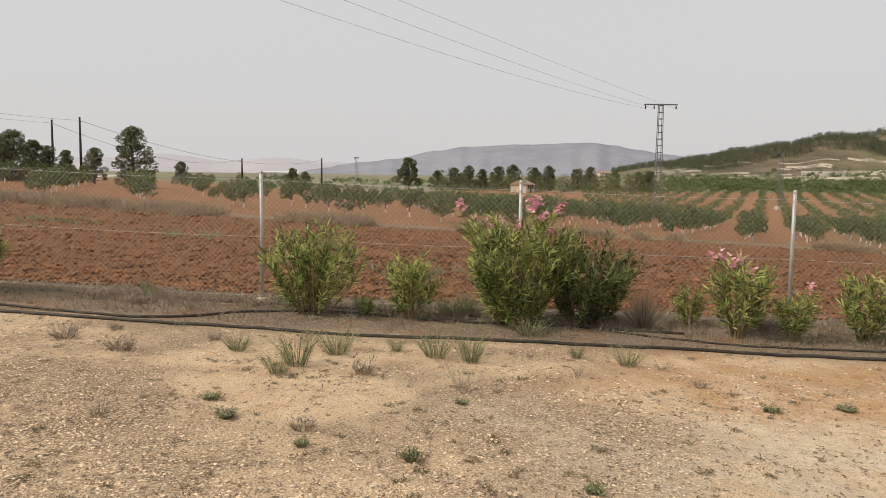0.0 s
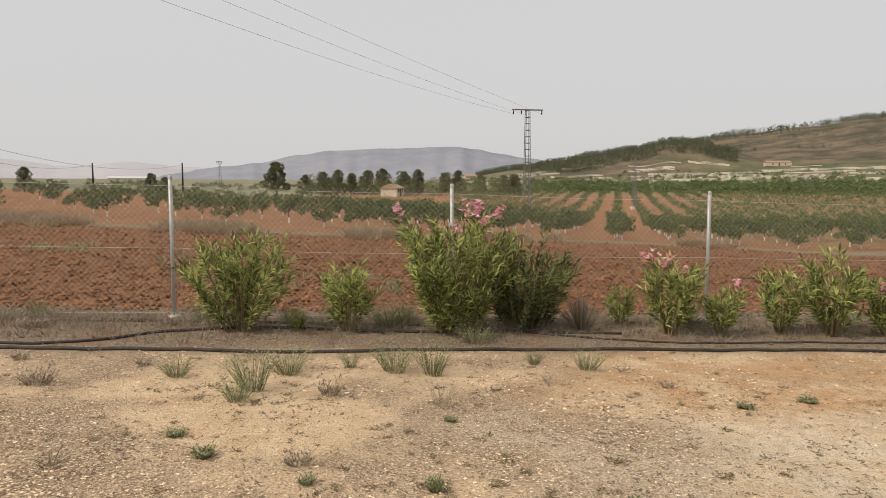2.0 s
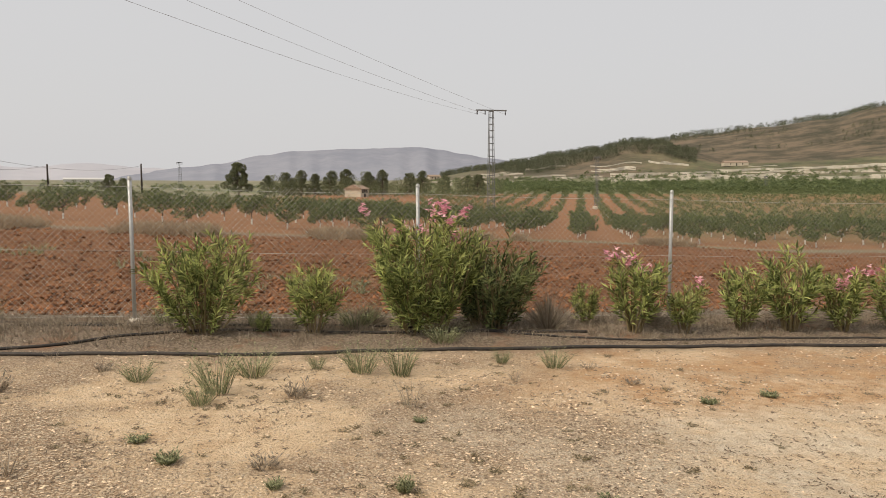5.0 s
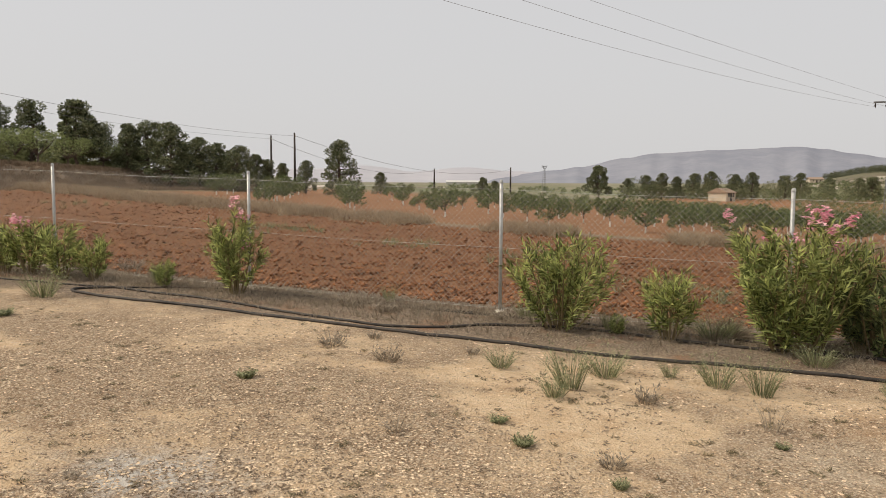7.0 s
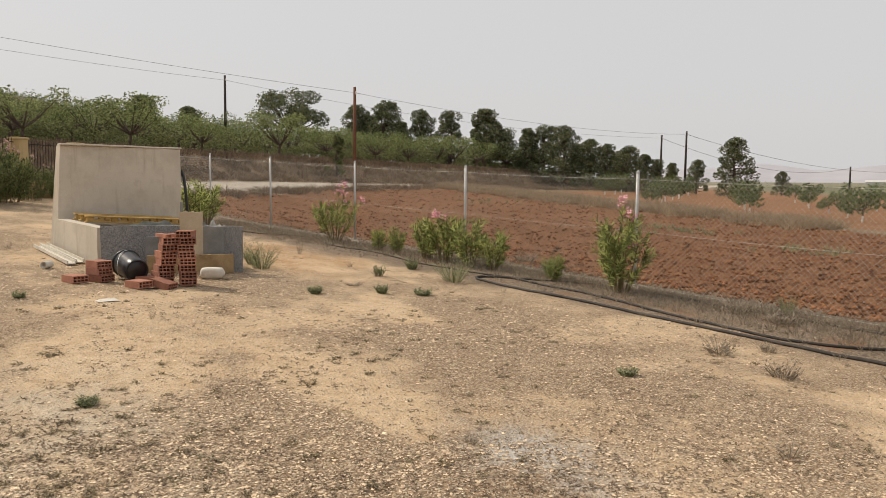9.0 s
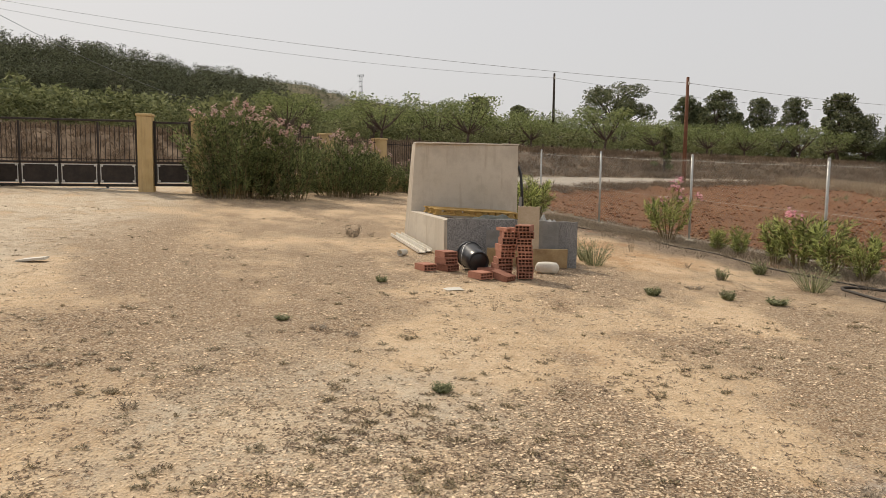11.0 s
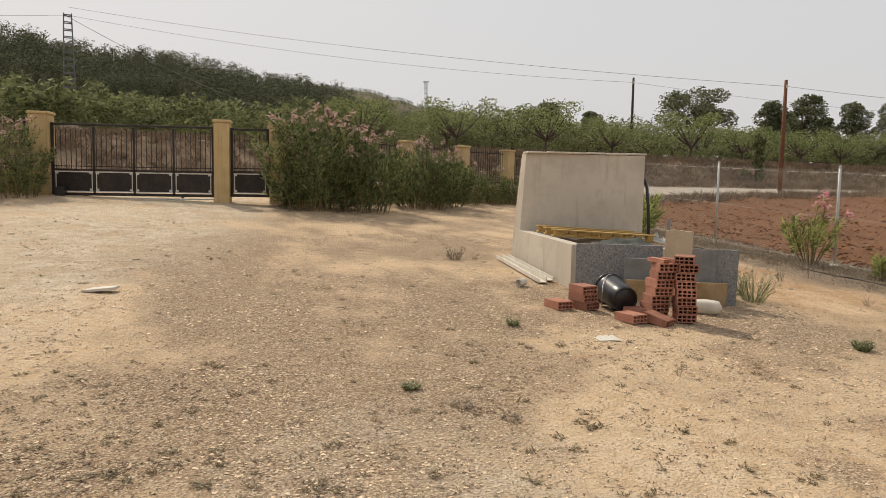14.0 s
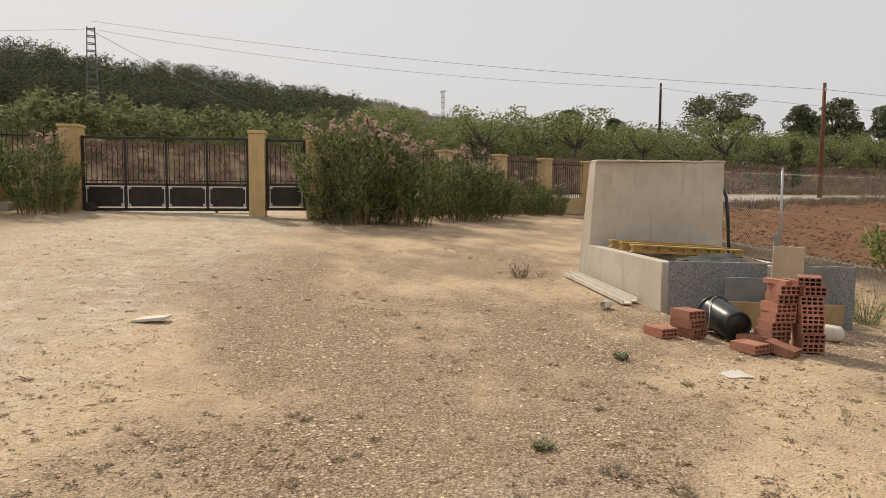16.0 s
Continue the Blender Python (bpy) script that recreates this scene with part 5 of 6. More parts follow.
# young almond orchard
def young_almond(seed):
    rng2 = np.random.default_rng(seed)
    wood = Shape().tube([(0, 0, -0.1), (0.02, 0.01, 0.35), (0.0, 0.02, 0.7)], [0.035, 0.03, 0.028], 6)
    made = []
    for i in range(8):
        a, r, z = 2 * math.pi * i / 8 + rng2.uniform(-0.3, 0.3), rng2.uniform(0.2, 0.85), rng2.uniform(0.68, 1.7)
        made.append((r * math.cos(a), r * math.sin(a), z, rng2.uniform(0.3, 0.42), rng2.uniform(0.28, 0.42)))
        wood.tube([(0, 0.02, 0.68), (made[-1][0] * 0.7, made[-1][1] * 0.7, z * 0.85), made[-1][:3]], [0.018, 0.012, 0.005], 4)
    v, t = tufts(rng2, clump_points(rng2, made, 60), 0.17)
    guard = Shape().tube([(0, 0, -0.02), (0.015, 0.008, 0.25), (0.02, 0.01, 0.36)], [0.055, 0.052, 0.055], 8)
    return [("trunk", wood.mesh("trunk", BARK), "thin forked trunk"), ("trunk_guard", guard.mesh("trunk_guard", GUARD), "white trunk guard"), ("crown", fast_mesh("crown", v, t, ALMOND), "")]


YOUNG = [young_almond(400 + k) for k in range(4)]


def template(meshes, keep):
    """Crown triangles of a tree, thinned, for the far rows."""
    me = meshes[-1][1]
    co = np.empty(len(me.vertices) * 3, np.float32)
    me.vertices.foreach_get("co", co)
    co = co.reshape(-1, 3, 3)
    return co[:: max(1, len(co) // keep)]


def joined_trees(name, spots, forms, material, label, category, seed, fatten=1.0):
    """Many far trees as one mesh: spots are x, y, z, scale."""
    r = np.random.default_rng(seed)
    out = []
    for x, y, z, s in spots:
        form = forms[r.integers(len(forms))]
        if fatten != 1.0:
            mid = form.mean(1, keepdims=True)
            form = mid + (form - mid) * fatten
        a = r.uniform(0, 6.28)
        m = np.array([[math.cos(a), -math.sin(a), 0], [math.sin(a), math.cos(a), 0], [0, 0, 1]], np.float32) * s
        out.append(form @ m.T + np.array((x, y, z), np.float32))
    v = np.concatenate(out).reshape(-1, 3)
    ob = new(name, fast_mesh(name, v, np.arange(len(v)).reshape(-1, 3), material))
    return tagged(ob, label, category, kind="stuff")


rng = np.random.default_rng(21)
row_spots = []
along, across = Vector((0.276, 0.961)), Vector((0.961, -0.276))
for i in range(-50, 50):
    for j in range(0, 60):
        p = across * (i * 3.5 - 0.65) + along * (j * 3.2 + 8)
        x, y = p.x + rng.uniform(-0.3, 0.3), p.y + rng.uniform(-0.3, 0.3)
        d, az = math.hypot(x, y), math.degrees(math.atan2(-x, y))
        if y < bank_y(x) + 3.6 or az > 41 or az < -47 or road_side(x, y) > -6 or d > 205:
            continue
        if math.hypot(x - 12.3, y - 81.5) < 2.0 or rng.uniform() < 0.04:
            continue
        if az > 7 and (i + j) % 2:
            continue
        if az > 8 and d > 75 + 40 * ease(30, 10, az):
            continue
        if -3 < az < 12 and d > 115:
            continue
        row_spots.append((d, x, y))
row_spots.sort()
for k, (d, x, y) in enumerate(row_spots[:240]):
    plant("young_almond_tree", YOUNG[k % 4], on_land(x, y, rng.uniform(0, 360), rng.uniform(0.65, 0.95)), "young almond tree with white trunk guard in tilled soil", "tree", "young almond orchard")
forms = [template(m, 190) for m in YOUNG]
joined_trees("almond_rows", [(x, y, land_height(x, y), rng.uniform(0.58, 0.86)) for d, x, y in row_spots[240:]], forms, ALMOND, "far rows of young almond trees", "orchard", 5, 1.35)

far_green = []
for i in range(1250):
    az, d = rng.uniform(-52, -9), rng.uniform(235, 330)
    d = 235 + round((d - 235) / 9) * 9
    x, y = at_bearing(az, d / math.cos(radians(az + 32)))
    far_green.append((x, y, land_height(x, y) - 0.2, rng.uniform(1.3, 1.7)))
for i in range(420):
    az, d = rng.uniform(-52, -4), rng.uniform(330, 520)
    d = 330 + round((d - 330) / 38) * 38
    x, y = at_bearing(az, d / math.cos(radians(az + 28)))
    far_green.append((x, y, land_height(x, y) - 0.3, rng.uniform(1.1, 1.8)))
for i in range(160):
    az, d = rng.uniform(-6, 24), rng.uniform(170, 420)
    x, y = at_bearing(az, d)
    far_green.append((x, y, land_height(x, y) - 0.3, rng.uniform(0.8, 1.3)))
joined_trees("far_orchard", far_green, [template(m, 110) for m in YOUNG], ALMOND, "dark green orchard strips across the valley", "orchard", 6, 2.0)

# wooded hills
pine_forms = [template(m, 300) for m in PINES] + [template(DARK_ROUND, 320)]
wood = []
while len(wood) < 1250:
    az, d = rng.uniform(84, 122), rng.uniform(128, 222)
    x, y = at_bearing(az, d)
    if d < 146 + 8 * fuzz(x, y, 0.03) + 26 * ease(96, 88, az) or (az < 90 and rng.uniform() > 0.25):
        continue
    wood.append((x, y, land_height(x, y) - 0.9, rng.uniform(0.65, 1.05)))
joined_trees("hill_forest", wood, pine_forms, FOREST, "dense dark pine forest on the hill", "forest", 7, 1.7)
wood2 = []
for i in range(1300):
    az, d = rng.uniform(72, 100), rng.uniform(600, 780)
    x, y = at_bearing(az, d)
    wood2.append((x, y, land_height(x, y) - 0.5, rng.uniform(0.4, 0.6)))
joined_trees("far_hill_forest", wood2, [f[::4] for f in pine_forms], FOREST, "far wooded hill slope", "forest", 8, 3.6)
wood3 = []
while len(wood3) < 2100:
    az, d = rng.uniform(-24.5, -5), rng.uniform(540, 715)
    x, y = at_bearing(az, d)
    if d < 585 + 45 * fuzz(x, y, 0.012, 2) + 60 * ease(-12, -5, az):
        continue
    wood3.append((x, y, land_height(x, y) - 0.6, rng.uniform(0.5, 0.85)))
while len(wood3) < 4000:
    az, d = rng.uniform(-52, -19), rng.uniform(720, 1040)
    x, y = at_bearing(az, d)
    if rng.uniform() > 0.35 + 0.65 * ease(860, 980, d) or fuzz(x, y, 0.014, 6) < -0.3 + 0.4 * ease(960, 860, d):
        continue
    wood3.append((x, y, land_height(x, y) - 0.6, rng.uniform(0.7, 1.15) * (0.6 + 0.4 * ease(880, 980, d))))
joined_trees("ridge_forest", wood3, [f[::3] for f in pine_forms], FOREST, "dark pines on the terraced hill and its ridge", "forest", 9, 2.8)

plain_trees = []
for i in range(190):
    az, d = rng.uniform(-10, 8.5), rng.uniform(168, 235)
    x, y = at_bearing(az, d)
    plain_trees.append((x, y, land_height(x, y) - 0.5, rng.uniform(0.4, 0.75)))
joined_trees("plain_copse", plain_trees, pine_forms, PINE, "copse of dark pines across the plain", "copse", 12, 1.5)

# green scrub below the hill
bush_forms = [template(tree_meshes(500 + k, 2.2, 1.5, 0.2, 11, 40, 0.24, SCRUB, BARK, True, 0.2), 420) for k in range(3)]
scrub = []
for i in range(1500):
    x, y = rng.uniform(-125, -44), rng.uniform(-70, 22)
    d, az = math.hypot(x, y), math.degrees(math.atan2(-x, y))
    if az < 80 or az > 124 or d < 50 + 6 * fuzz(x, y, 0.05) or (d < 70 and az < 92):
        continue
    scrub.append((x, y, land_height(x, y) - 0.15, rng.uniform(0.6, 1.5)))
low = []
for i in range(420):
    y, rs = rng.uniform(-8, 66), rng.uniform(7, 48)
    x = -30.3 - 0.36 * y - rs / 0.94
    if 34 < math.degrees(math.atan2(-x, y)) < 96:
        low.append((x, y, land_height(x, y) - 0.1, rng.uniform(0.35, 0.75)))
joined_trees("orchard_undergrowth", low, bush_forms, SCRUB, "green and grey undergrowth below the old almond trees", "scrub", 11, 1.1)
joined_trees("scrub", scrub[:620], bush_forms, SCRUB, "green scrub below the wooded hill", "scrub", 10, 1.1)


# ---- weeds and dry plants ----
def tuft_mesh(seed, blades, height, radius, material, width=0.006, upright=0.5, leaves=0):
    """A tussock: blades from one root, some with small leaves."""
    random.seed(seed)
    s = Shape()
    for i in range(blades):
        a, r = random.uniform(0, 6.28), radius * math.sqrt(random.random())
        lean = random.uniform(0.1, 1.0) * (1 - upright) + 0.12
        way = Vector((math.cos(a) * lean, math.sin(a) * lean, 1))
        base = Vector((math.cos(a) * r * 0.45, math.sin(a) * r * 0.45, -0.01))
        length = height * random.uniform(0.5, 1.1)
        s.blade(base, way, length, width * random.uniform(0.7, 1.4), random.uniform(0.05, 0.4))
        for k in range(leaves):
            w = random.uniform(0, 6.28)
            s.leaf(base + way.normalized() * length * random.uniform(0.3, 1), (math.cos(w), math.sin(w), 0.6), (-math.sin(w), math.cos(w), 0), 0.035, 0.012)
    return s.mesh("weed", material)


TALL_WEED = [tuft_mesh(700 + k, 150, 0.42, 0.19, WEED, 0.0036, 0.4, 1) for k in range(3)]
LOW_WEED = [tuft_mesh(710 + k, 90, 0.09, 0.1, WEED, 0.006, 0.05, 2) for k in range(3)]
TWIGGY = [tuft_mesh(720 + k, 26, 0.28, 0.12, STRAW, 0.005, 0.4, 1) for k in range(3)]
BROWN = [tuft_mesh(730 + k, 70, 0.11, 0.13, STRAW, 0.004, 0.0, 1) for k in range(3)]


def weeds(meshes, full, spots, name, label):
    for i, (x, y, width, height) in enumerate(spots):
        kx, kz = width / (2 * full[0]) * 1.05, height / full[1] * 1.1
        ob = new(name, meshes[i % len(meshes)])
        ob.matrix_basis = pose(x, y, surface_height(x, y), 0, 0, 83 * i) @ Matrix.Diagonal((kx, kx, kz, 1))
        tagged(ob, label, "weed", name.replace("_", " ") + "s in the yard")


weeds(TALL_WEED, (0.17, 0.34), [(-2.64, 6.36, 0.26, 0.17), (-1.91, 5.95, 0.33, 0.34), (-1.72, 6.55, 0.36, 0.25), (-1.95, 5.6, 0.24, 0.18), (-1.2, 6.86, 0.17, 0.15), (-0.78, 6.76, 0.34, 0.27), (-0.43, 6.66, 0.28, 0.31), (0.59, 7.17, 0.17, 0.14), (1.07, 6.95, 0.27, 0.2), (-10.85, 4.46, 0.44, 0.36), (-11.3, 4.5, 0.3, 0.32), (-9.05, 6.72, 0.46, 0.34), (-2.09, 8.89, 0.2, 0.26), (-8.77, 8.44, 0.22, 0.37), (-5.28, 9.29, 0.2, 0.26), (-3.2, 9.1, 0.3, 0.3), (-0.9, 9.0, 0.5, 0.3), (0.1, 8.2, 0.4, 0.22)], "grass_tussock", "grey-green upright grass tussock in dry soil")
weeds(LOW_WEED, (0.1, 0.09), [(-1.86, 4.42, 0.17, 0.07), (-2.14, 4.78, 0.17, 0.05), (-0.5, 3.94, 0.13, 0.09), (-1.19, 4.02, 0.11, 0.06), (-0.34, 5.19, 0.11, 0.04), (2.03, 5.7, 0.17, 0.05), (2.66, 5.91, 0.19, 0.05), (-4.29, 4.79, 0.19, 0.07), (-8.6, 4.2, 0.2, 0.1), (-8.15, 5.51, 0.29, 0.09), (-7.4, 0.0, 0.16, 0.05), (-5.41, 1.01, 0.15, 0.05), (-8.62, 4.21, 0.2, 0.09), (-9.78, 5.87, 0.2, 0.16), (-8.4, 5.05, 0.21, 0.12), (-10.4, 6.89, 0.26, 0.2), (0.55, 3.75, 0.14, 0.06), (1.2, 3.4, 0.12, 0.05), (-9.22, 1.1, 0.16, 0.08), (-5.47, 1.02, 0.15, 0.05)], "low_weed", "low dark green weed flat on the gravel")
weeds(TWIGGY, (0.12, 0.28), [(-0.39, 5.56, 0.2, 0.26), (0.58, 6.42, 0.12, 0.13), (-2.66, 4.23, 0.22, 0.14), (-12.7, 5.98, 0.14, 0.35), (-7.74, 2.03, 0.07, 0.16), (-10.79, 5.95, 0.16, 0.15), (1.38, 6.89, 0.22, 0.1), (-13.41, 1.46, 0.13, 0.16), (-4.5, 6.44, 0.26, 0.18), (-4.21, 6.83, 0.18, 0.12), (-9.74, 5.81, 0.17, 0.13)], "dry_stalk", "thin dry twiggy weed standing in gravel")
weeds(BROWN, (0.12, 0.12), [(-1.28, 5.86, 0.25, 0.16), (-1.28, 4.31, 0.22, 0.1), (-4.37, 6.25, 0.34, 0.14), (-3.61, 5.97, 0.31, 0.16), (-13.32, 1.12, 0.32, 0.24), (-5.27, -0.84, 0.13, 0.07), (1.61, 6.31, 0.2, 0.06), (-4.25, 6.91, 0.18, 0.1), (-3.06, 6.75, 0.17, 0.1), (-3.75, 2.71, 0.12, 0.06), (-6.87, 0.56, 0.16, 0.04), (-9.06, 5.02, 0.28, 0.06), (-5.51, 8.49, 0.36, 0.2), (-11.1, 10.15, 0.57, 0.3), (-4.9, 8.4, 0.4, 0.16), (-3.4, 8.75, 0.35, 0.14), (-7.1, 0.3, 0.2, 0.05)], "brown_weed", "withered brown weed on the yard")


def dry_bush(x, y, radius, height, seed):
    random.seed(seed)
    s = Shape()
    for i in range(420):
        a, r = random.uniform(0, 6.28), random.random()
        way = Vector((math.cos(a) * r * radius, math.sin(a) * r * radius, height * math.sqrt(1 - 0.8 * r * r)))
        s.blade((way.x * 0.15, way.y * 0.15, 0), way, way.length * random.uniform(0.6, 1.05), 0.006, random.uniform(0, 0.25))
    solid("dry_bush", s, STRAW, "grey dead bush of fine twigs by the fence", "shrub", "dead bushes along the fence", m=on_land(x, y))


dry_bush(1.5, 9.05, 0.5, 0.62, 3)
dry_bush(-0.75, 9.2, 0.4, 0.4, 4)
dry_bush(3.0, 9.5, 0.5, 0.35, 6)
dry_bush(5.0, 9.5, 0.5, 0.35, 7)
dry_bush(-9.6, 9.4, 0.35, 0.3, 5)


def strewn(name, forms, spots, material, label, category, seed):
    """Many small copies of given triangle sets as one mesh: spots are x, y, z, sx, sz."""
    r = np.random.default_rng(seed)
    out = []
    for x, y, z, sx, sz in spots:
        f = forms[r.integers(len(forms))]
        a = r.uniform(0, 6.28)
        m = np.array([[math.cos(a) * sx, -math.sin(a) * sx, 0], [math.sin(a) * sx, math.cos(a) * sx, 0], [0, 0, sz]], np.float32)
        out.append(f @ m.T + np.array((x, y, z), np.float32))
    v = np.concatenate(out).reshape(-1, 3)
    ob = new(name, fast_mesh(name, v, np.arange(len(v)).reshape(-1, 3), material))
    return tagged(ob, label, category, kind="stuff")


def solid_strewn(name, spots, material, label, category, seed, flat):
    """Uneven eight-sided lumps as one mesh with shared corners."""
    r = np.random.default_rng(seed)
    n = len(spots)
    base = np.array([(1, 0, 0), (0, 1, 0), (-1, 0, 0), (0, -1, 0), (0, 0, 1), (0, 0, -0.6)], np.float32)
    v = np.repeat(base[None], n, 0) * r.uniform(0.6, 1.3, (n, 6, 1)) + r.uniform(-0.2, 0.2, (n, 6, 3))
    s = np.asarray(spots, np.float32)
    v *= s[:, None, 3:4] * np.array((1, 1, flat), np.float32)
    a = r.uniform(0, 6.28, n)
    x = v[..., 0] * np.cos(a)[:, None] - v[..., 1] * np.sin(a)[:, None]
    y = v[..., 0] * np.sin(a)[:, None] + v[..., 1] * np.cos(a)[:, None]
    v = np.stack([x, y, v[..., 2]], -1) + s[:, None, :3]
    tri = np.array([(0, 1, 4), (1, 2, 4), (2, 3, 4), (3, 0, 4), (1, 0, 5), (2, 1, 5), (3, 2, 5), (0, 3, 5)])
    if n > 100000:
        tri = tri[:4]
    t = (tri[None] + 6 * np.arange(n)[:, None, None]).reshape(-1, 3)
    ob = new(name, fast_mesh(name, v.reshape(-1, 3), t, material))
    return tagged(ob, label, category, kind="stuff")


def mesh_tris(me):
    me.calc_loop_triangles()
    co = np.array([v.co for v in me.vertices], np.float32)
    return co[np.array([t.vertices for t in me.loop_triangles])]


rng = np.random.default_rng(31)
stones = []
while len(stones) < 110000:
    a, d = radians(rng.uniform(-46, 120)), 2.0 * (8.0 ** rng.uniform(0, 1))
    x, y = -1.6 - d * math.sin(a), -0.2 + d * math.cos(a)
    if y > fence_y(x) - 0.2 or x < -17:
        continue
    stony, sandy, _, _ = patches(x, y)
    patch = fuzz(x, y, 0.42, 2) * 0.6 + fuzz(x, y, 1.5, 8) * 0.4 + 0.3 * stony - 0.25 * sandy
    if rng.uniform() > 0.15 + 0.85 * ease(-0.12, 0.22, patch):
        continue
    stones.append((x, y, land_height(x, y) + 0.018 * fuzz(x, y, 0.9, 7) + 0.008 * fuzz(x, y, 3.0, 5) + 0.002, 0.004 + 0.0105 * rng.uniform() ** 2.4 * (1.5 if d > 6 else 1)))
solid_strewn("gravel", stones, STONE, "loose pale and brown gravel on the yard", "gravel", 3, 0.45)
crumbs = []
while len(crumbs) < 14000:
    a, d = radians(rng.uniform(-46, 120)), 2.0 * (8.0 ** rng.uniform(0, 1))
    x, y = -1.6 - d * math.sin(a), -0.2 + d * math.cos(a)
    if y > fence_y(x) - 0.4 or x < -18 or rng.uniform() > 0.2 + 0.8 * ease(-0.1, 0.3, fuzz(x, y, 0.8, 12) + 0.4 * fuzz(x, y, 2.8, 13)):
        continue
    crumbs.append((x, y, surface_height(x, y), rng.uniform(0.4, 1.2), rng.uniform(0.12, 0.4)))
random.seed(77)
crumb_forms = [mesh_tris(tuft_mesh(760 + k, 4, 0.035, 0.03, DRY, 0.006, 0.0, 1)) for k in range(5)]
strewn("ground_litter", crumb_forms, crumbs, BANK_GRASS, "tiny dry weeds and plant litter on the yard", "litter", 4)
seedlings = []
while len(seedlings) < 900:
    a, d = radians(rng.uniform(-46, 120)), 2.6 * (6.0 ** rng.uniform(0, 1))
    x, y = -1.6 - d * math.sin(a), -0.2 + d * math.cos(a)
    if y > fence_y(x) - 0.6 or x < -18 or rng.uniform() > 0.25 + 0.75 * ease(0.0, 0.3, fuzz(x, y, 0.6, 22)):
        continue
    seedlings.append((x, y, surface_height(x, y), rng.uniform(0.5, 1.2), rng.uniform(0.15, 0.5)))
strewn("small_weeds", [mesh_tris(tuft_mesh(770 + k, 16, 0.06, 0.05, DRY, 0.007, 0.1, 1)) for k in range(4)], seedlings, leafy("olive_weed", (0.15, 0.12, 0.065), (0.30, 0.24, 0.14)), "small olive-brown weeds on the yard", "weeds", 5)
lumps = []
while len(lumps) < 42000:
    a, d = radians(rng.uniform(-46, 82)), 9.0 * (4.6 ** rng.uniform(0, 1))
    x, y = -0.6 - d * math.sin(a), 0.1 + d * math.cos(a)
    if y < fence_y(x) + 0.7 or y > bank_y(x) - 0.3 or road_side(x, y) > -3:
        continue
    size = 0.012 + 0.05 * rng.uniform() ** 2.6
    lumps.append((x, y, surface_height(x, y) + size * 0.2, size * (1 + 0.012 * (d - 9))))
solid_strewn("field_clods", lumps, CLOD, "red earth clods of the ploughed field", "clods", 6, 0.75)
fence_litter = []
for i in range(6000):
    x = rng.uniform(-20, 9.5)
    y = fence_y(x) + rng.normal() * 0.55 - 0.55
    fence_litter.append((x, y, surface_height(x, y), rng.uniform(0.6, 1.4), rng.uniform(0.5, 1.6)))
strewn("dry_grass_strip", [mesh_tris(tuft_mesh(780 + k, 12, 0.12, 0.09, STRAW, 0.005, 0.2)) for k in range(4)], fence_litter, STRAW, "dry grey grass along the foot of the fence", "grass", 7)
bank = []
for i in range(4200):
    x = rng.uniform(-40, 16)
    y = bank_y(x) + 0.4 + rng.normal() * (0.9 if x < 0 else 0.5)
    if road_side(x, y) > -2.2 or (x > -12 and fuzz(x, 0, 0.3, 5) < 0.05) or (x > -24 and fuzz(x, 0, 0.45, 9) < -0.25):
        continue
    bank.append((x, y, land_height(x, y), rng.uniform(0.7, 1.3), rng.uniform(0.6, 1.3)))
tall = []
for i in range(5500):
    y = rng.uniform(-22, 66)
    rs = rng.uniform(2.0, 7.5) if i % 5 else -rng.uniform(2.0, 3.4)
    x = -30.3 - 0.36 * y - rs / 0.94
    tall.append((x, y, land_height(x, y), rng.uniform(0.7, 1.4), rng.uniform(0.5, 1.1)))
strewn("track_grass", [mesh_tris(tuft_mesh(840 + k, 20, 0.45, 0.4, BANK_GRASS, 0.022, 0.35)) for k in range(4)], tall, BANK_GRASS, "brown dry grass on the banks of the track", "grass", 18)
strewn("dry_grass_bank", [mesh_tris(tuft_mesh(790 + k, 40, 0.5, 0.4, STRAW, 0.014, 0.2)) for k in range(4)], bank, DRY, "dry pinkish-brown grass banks by field and track", "grass", 8)
greens = []
for cx, cy, n in ((-14.2, 19.5, 26), (-9.0, 18.5, 20), (-2.3, 13.6, 16), (-1.2, 13.2, 14), (-5.4, 17.0, 12), (-26.0, 22.0, 14)):
    for i in range(n):
        x, y = cx + rng.normal() * 0.6, cy + rng.normal() * 0.5
        greens.append((x, y, surface_height(x, y), rng.uniform(0.7, 1.4), rng.uniform(0.7, 1.6)))
strewn("field_weeds", [mesh_tris(tuft_mesh(800 + k, 14, 0.2, 0.14, WEED, 0.014, 0.2, 1)) for k in range(3)], greens, WEED, "green weeds in the ploughed field", "weeds", 9)

# conical green bush by the rusty pole
plant("cypress_bush", tree_meshes(820, 3.2, 0.95, 0.3, 12, 110, 0.26, SCRUB, BARK, False, 0.08, 0.03), on_land(*at_bearing(61.2, 47.3), 0, 0.85), "dense green bush beside the track", "shrub")


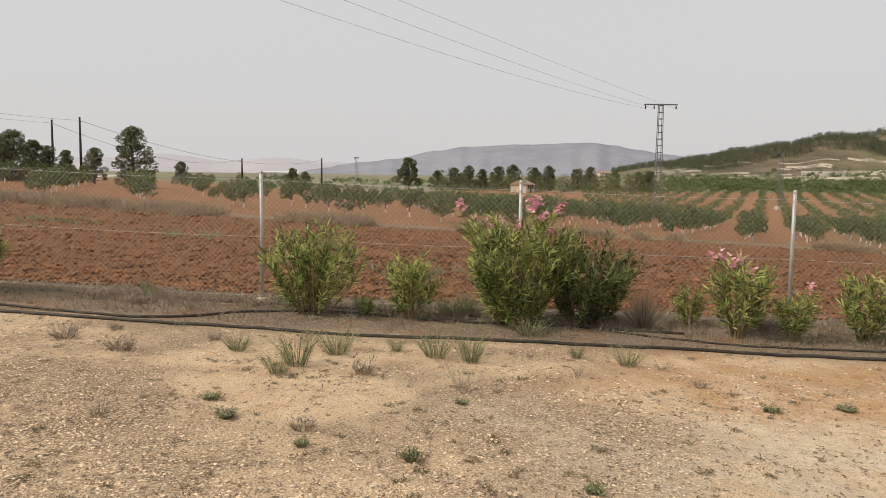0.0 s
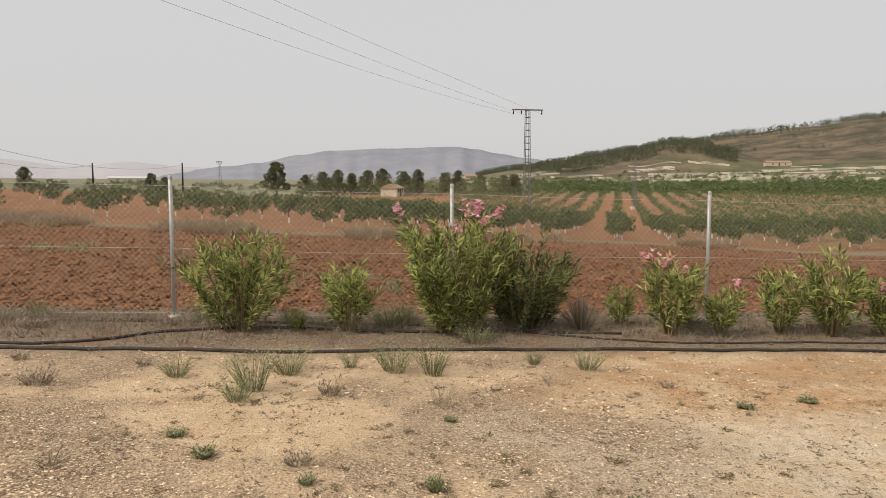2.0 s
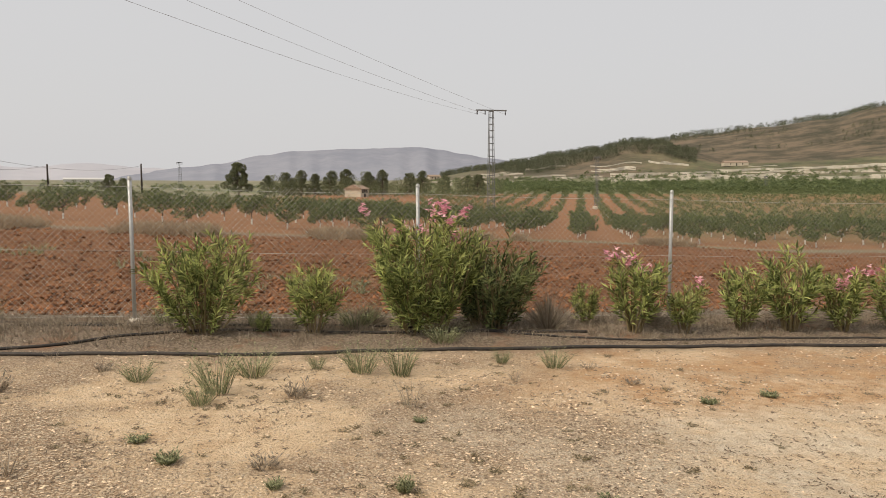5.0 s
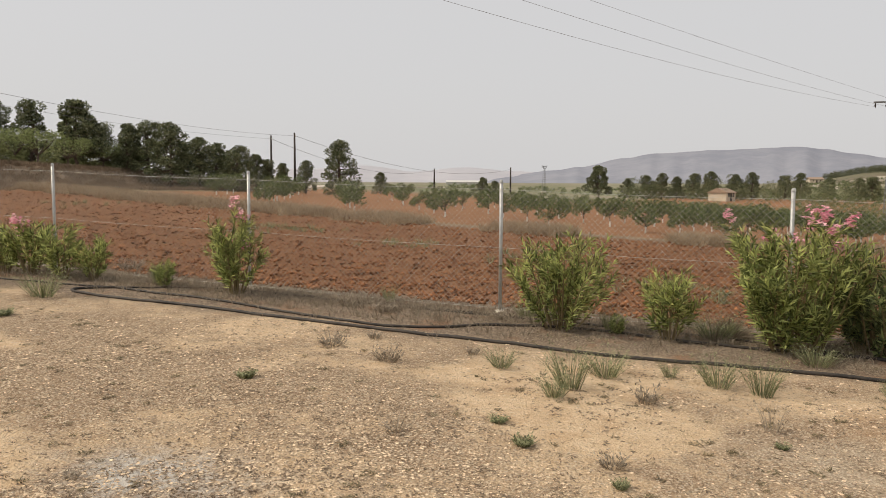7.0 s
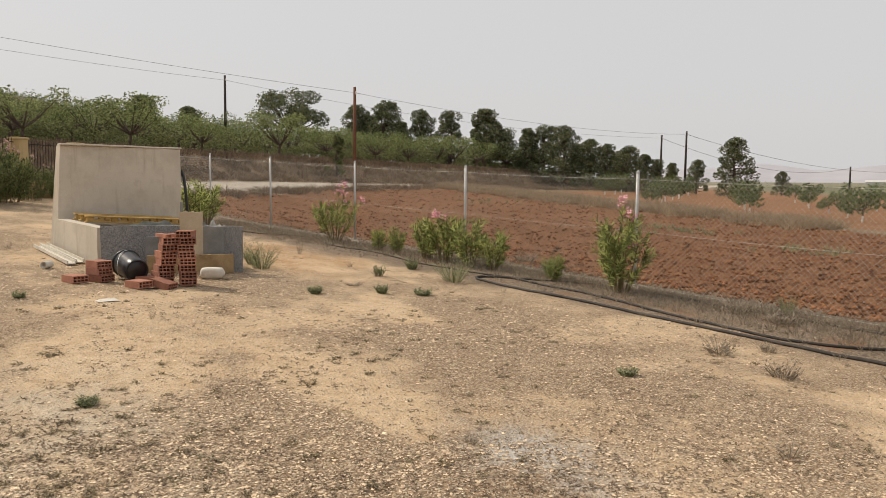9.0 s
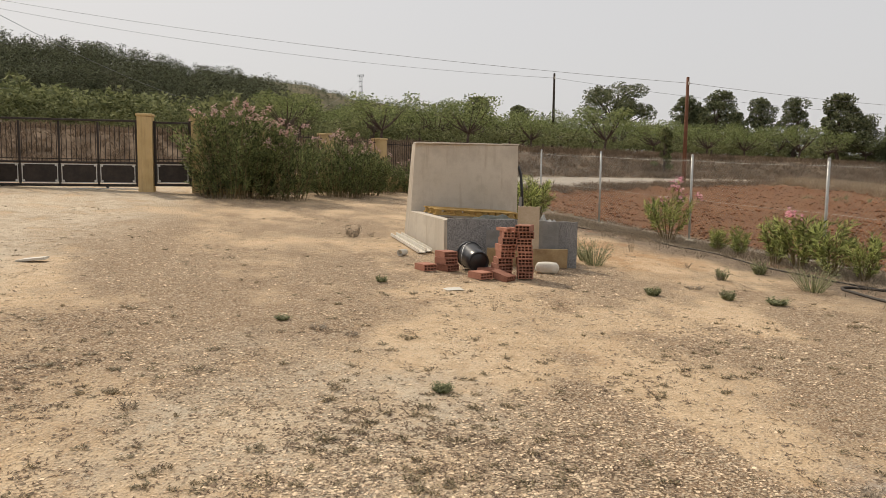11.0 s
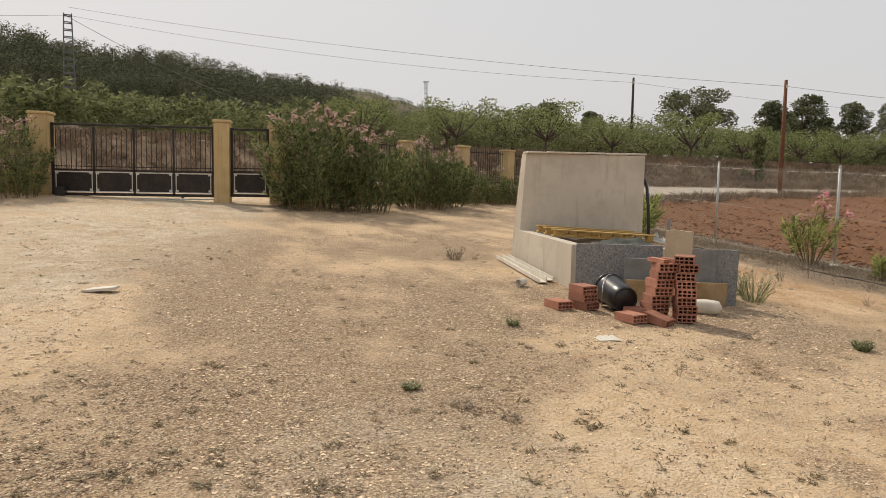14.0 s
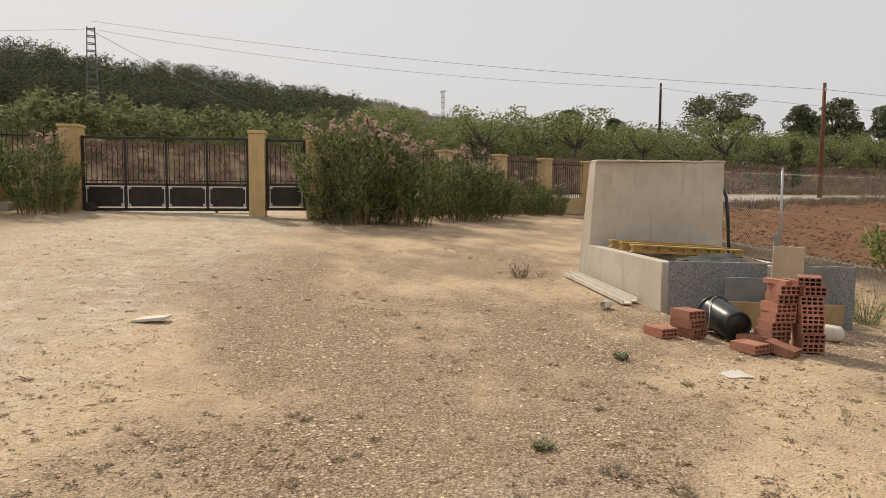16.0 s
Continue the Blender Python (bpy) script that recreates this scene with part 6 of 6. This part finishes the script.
# ---- far buildings and terraces ----
def cottage(x, y, length, depth, wall, rise, rz, label):
    h = thing("cottage", pose(x, y, land_height(x, y) - 0.3, 0, 0, rz), label, "house", "far houses")
    part("wall", Shape().box(length, depth, wall + 0.3), HOUSE_WALL, h)
    e, o = length / 2 + 0.2, depth / 2 + 0.3
    z = wall + 0.3
    roof = Shape().add([(-e, -o, z - 0.1), (e, -o, z - 0.1), (e, 0, z + rise), (-e, 0, z + rise), (-e, o, z - 0.1), (e, o, z - 0.1), (-e, -o, z - 0.25), (e, -o, z - 0.25), (e, o, z - 0.25), (-e, o, z - 0.25)], [(0, 1, 2, 3), (3, 2, 5, 4), (0, 6, 7, 1), (4, 5, 8, 9), (0, 3, 4, 9, 6), (1, 7, 8, 5, 2), (6, 9, 8, 7)])
    part("roof", roof, ROOF_TILE, h)
    for k in (-0.25, 0.25):
        w = part("window", Shape().box(0.8, 0.08, 0.9, pose(k * length, -depth / 2 - 0.03, 1.2)), DARK_IRON, h)
        part("sill", Shape().box(1.0, 0.14, 0.08, pose(k * length, -depth / 2 - 0.06, 1.1)), HOUSE_WALL, w)
    part("door", Shape().box(0.9, 0.08, 1.9, pose(0, -depth / 2 - 0.03, 0.3)), DARK_IRON, h)


x, y = at_bearing(1.6, 172)
cottage(x, y, 5.2, 4.0, 2.0, 0.9, 70, "small pale stone hut with tiled roof on the plain")
for az, d, l in ((-27.2, 600, 18), (79.6, 150, 12), (-4.5, 600, 10)):
    x, y = at_bearing(az, d)
    cottage(x, y, l, 7, 2.6, 1.4, az + 20, "pale distant farmhouse on the slope")
x, y = at_bearing(21.0, 1150)
hall = thing("greenhouse", pose(x, y, land_height(x, y), 0, 0, 20), "long white greenhouse far across the plain", "greenhouse")
part("wall", Shape().box(60, 16, 4), IRON_WHITE, hall)
part("roof", Shape().add([(-30.5, -8.5, 4), (30.5, -8.5, 4), (30.5, 0, 6.5), (-30.5, 0, 6.5), (-30.5, 8.5, 4), (30.5, 8.5, 4)], [(0, 1, 2, 3), (3, 2, 5, 4), (0, 3, 4), (1, 5, 2)]), IRON_WHITE, hall)
terraces = Shape()
random.seed(15)
for i in range(70):
    az, d = random.uniform(-46, -6), random.choice((400, 430, 460, 490, 520, 550, 580)) + random.uniform(-8, 8)
    n, span = 7, random.uniform(1.5, 5)
    pts = []
    for k in range(n + 1):
        x, y = at_bearing(az + span * k / n, d + 4 * math.sin(k))
        pts.append((x, y, land_height(x, y)))
    high = random.uniform(0.4, 1.5)
    b = len(terraces.v)
    for x, y, z in pts:
        terraces.v += [(x, y, z - 1), (x, y, z + high), (x * 1.012, y * 1.012, z + high + 0.1)]
    for k in range(n):
        q = b + 3 * k
        terraces.f += [(q, q + 3, q + 4, q + 1), (q + 1, q + 4, q + 5, q + 2)]
solid("terrace_walls", terraces, LIMESTONE, "pale stone terraces on the far slope", "terrace", kind="stuff")
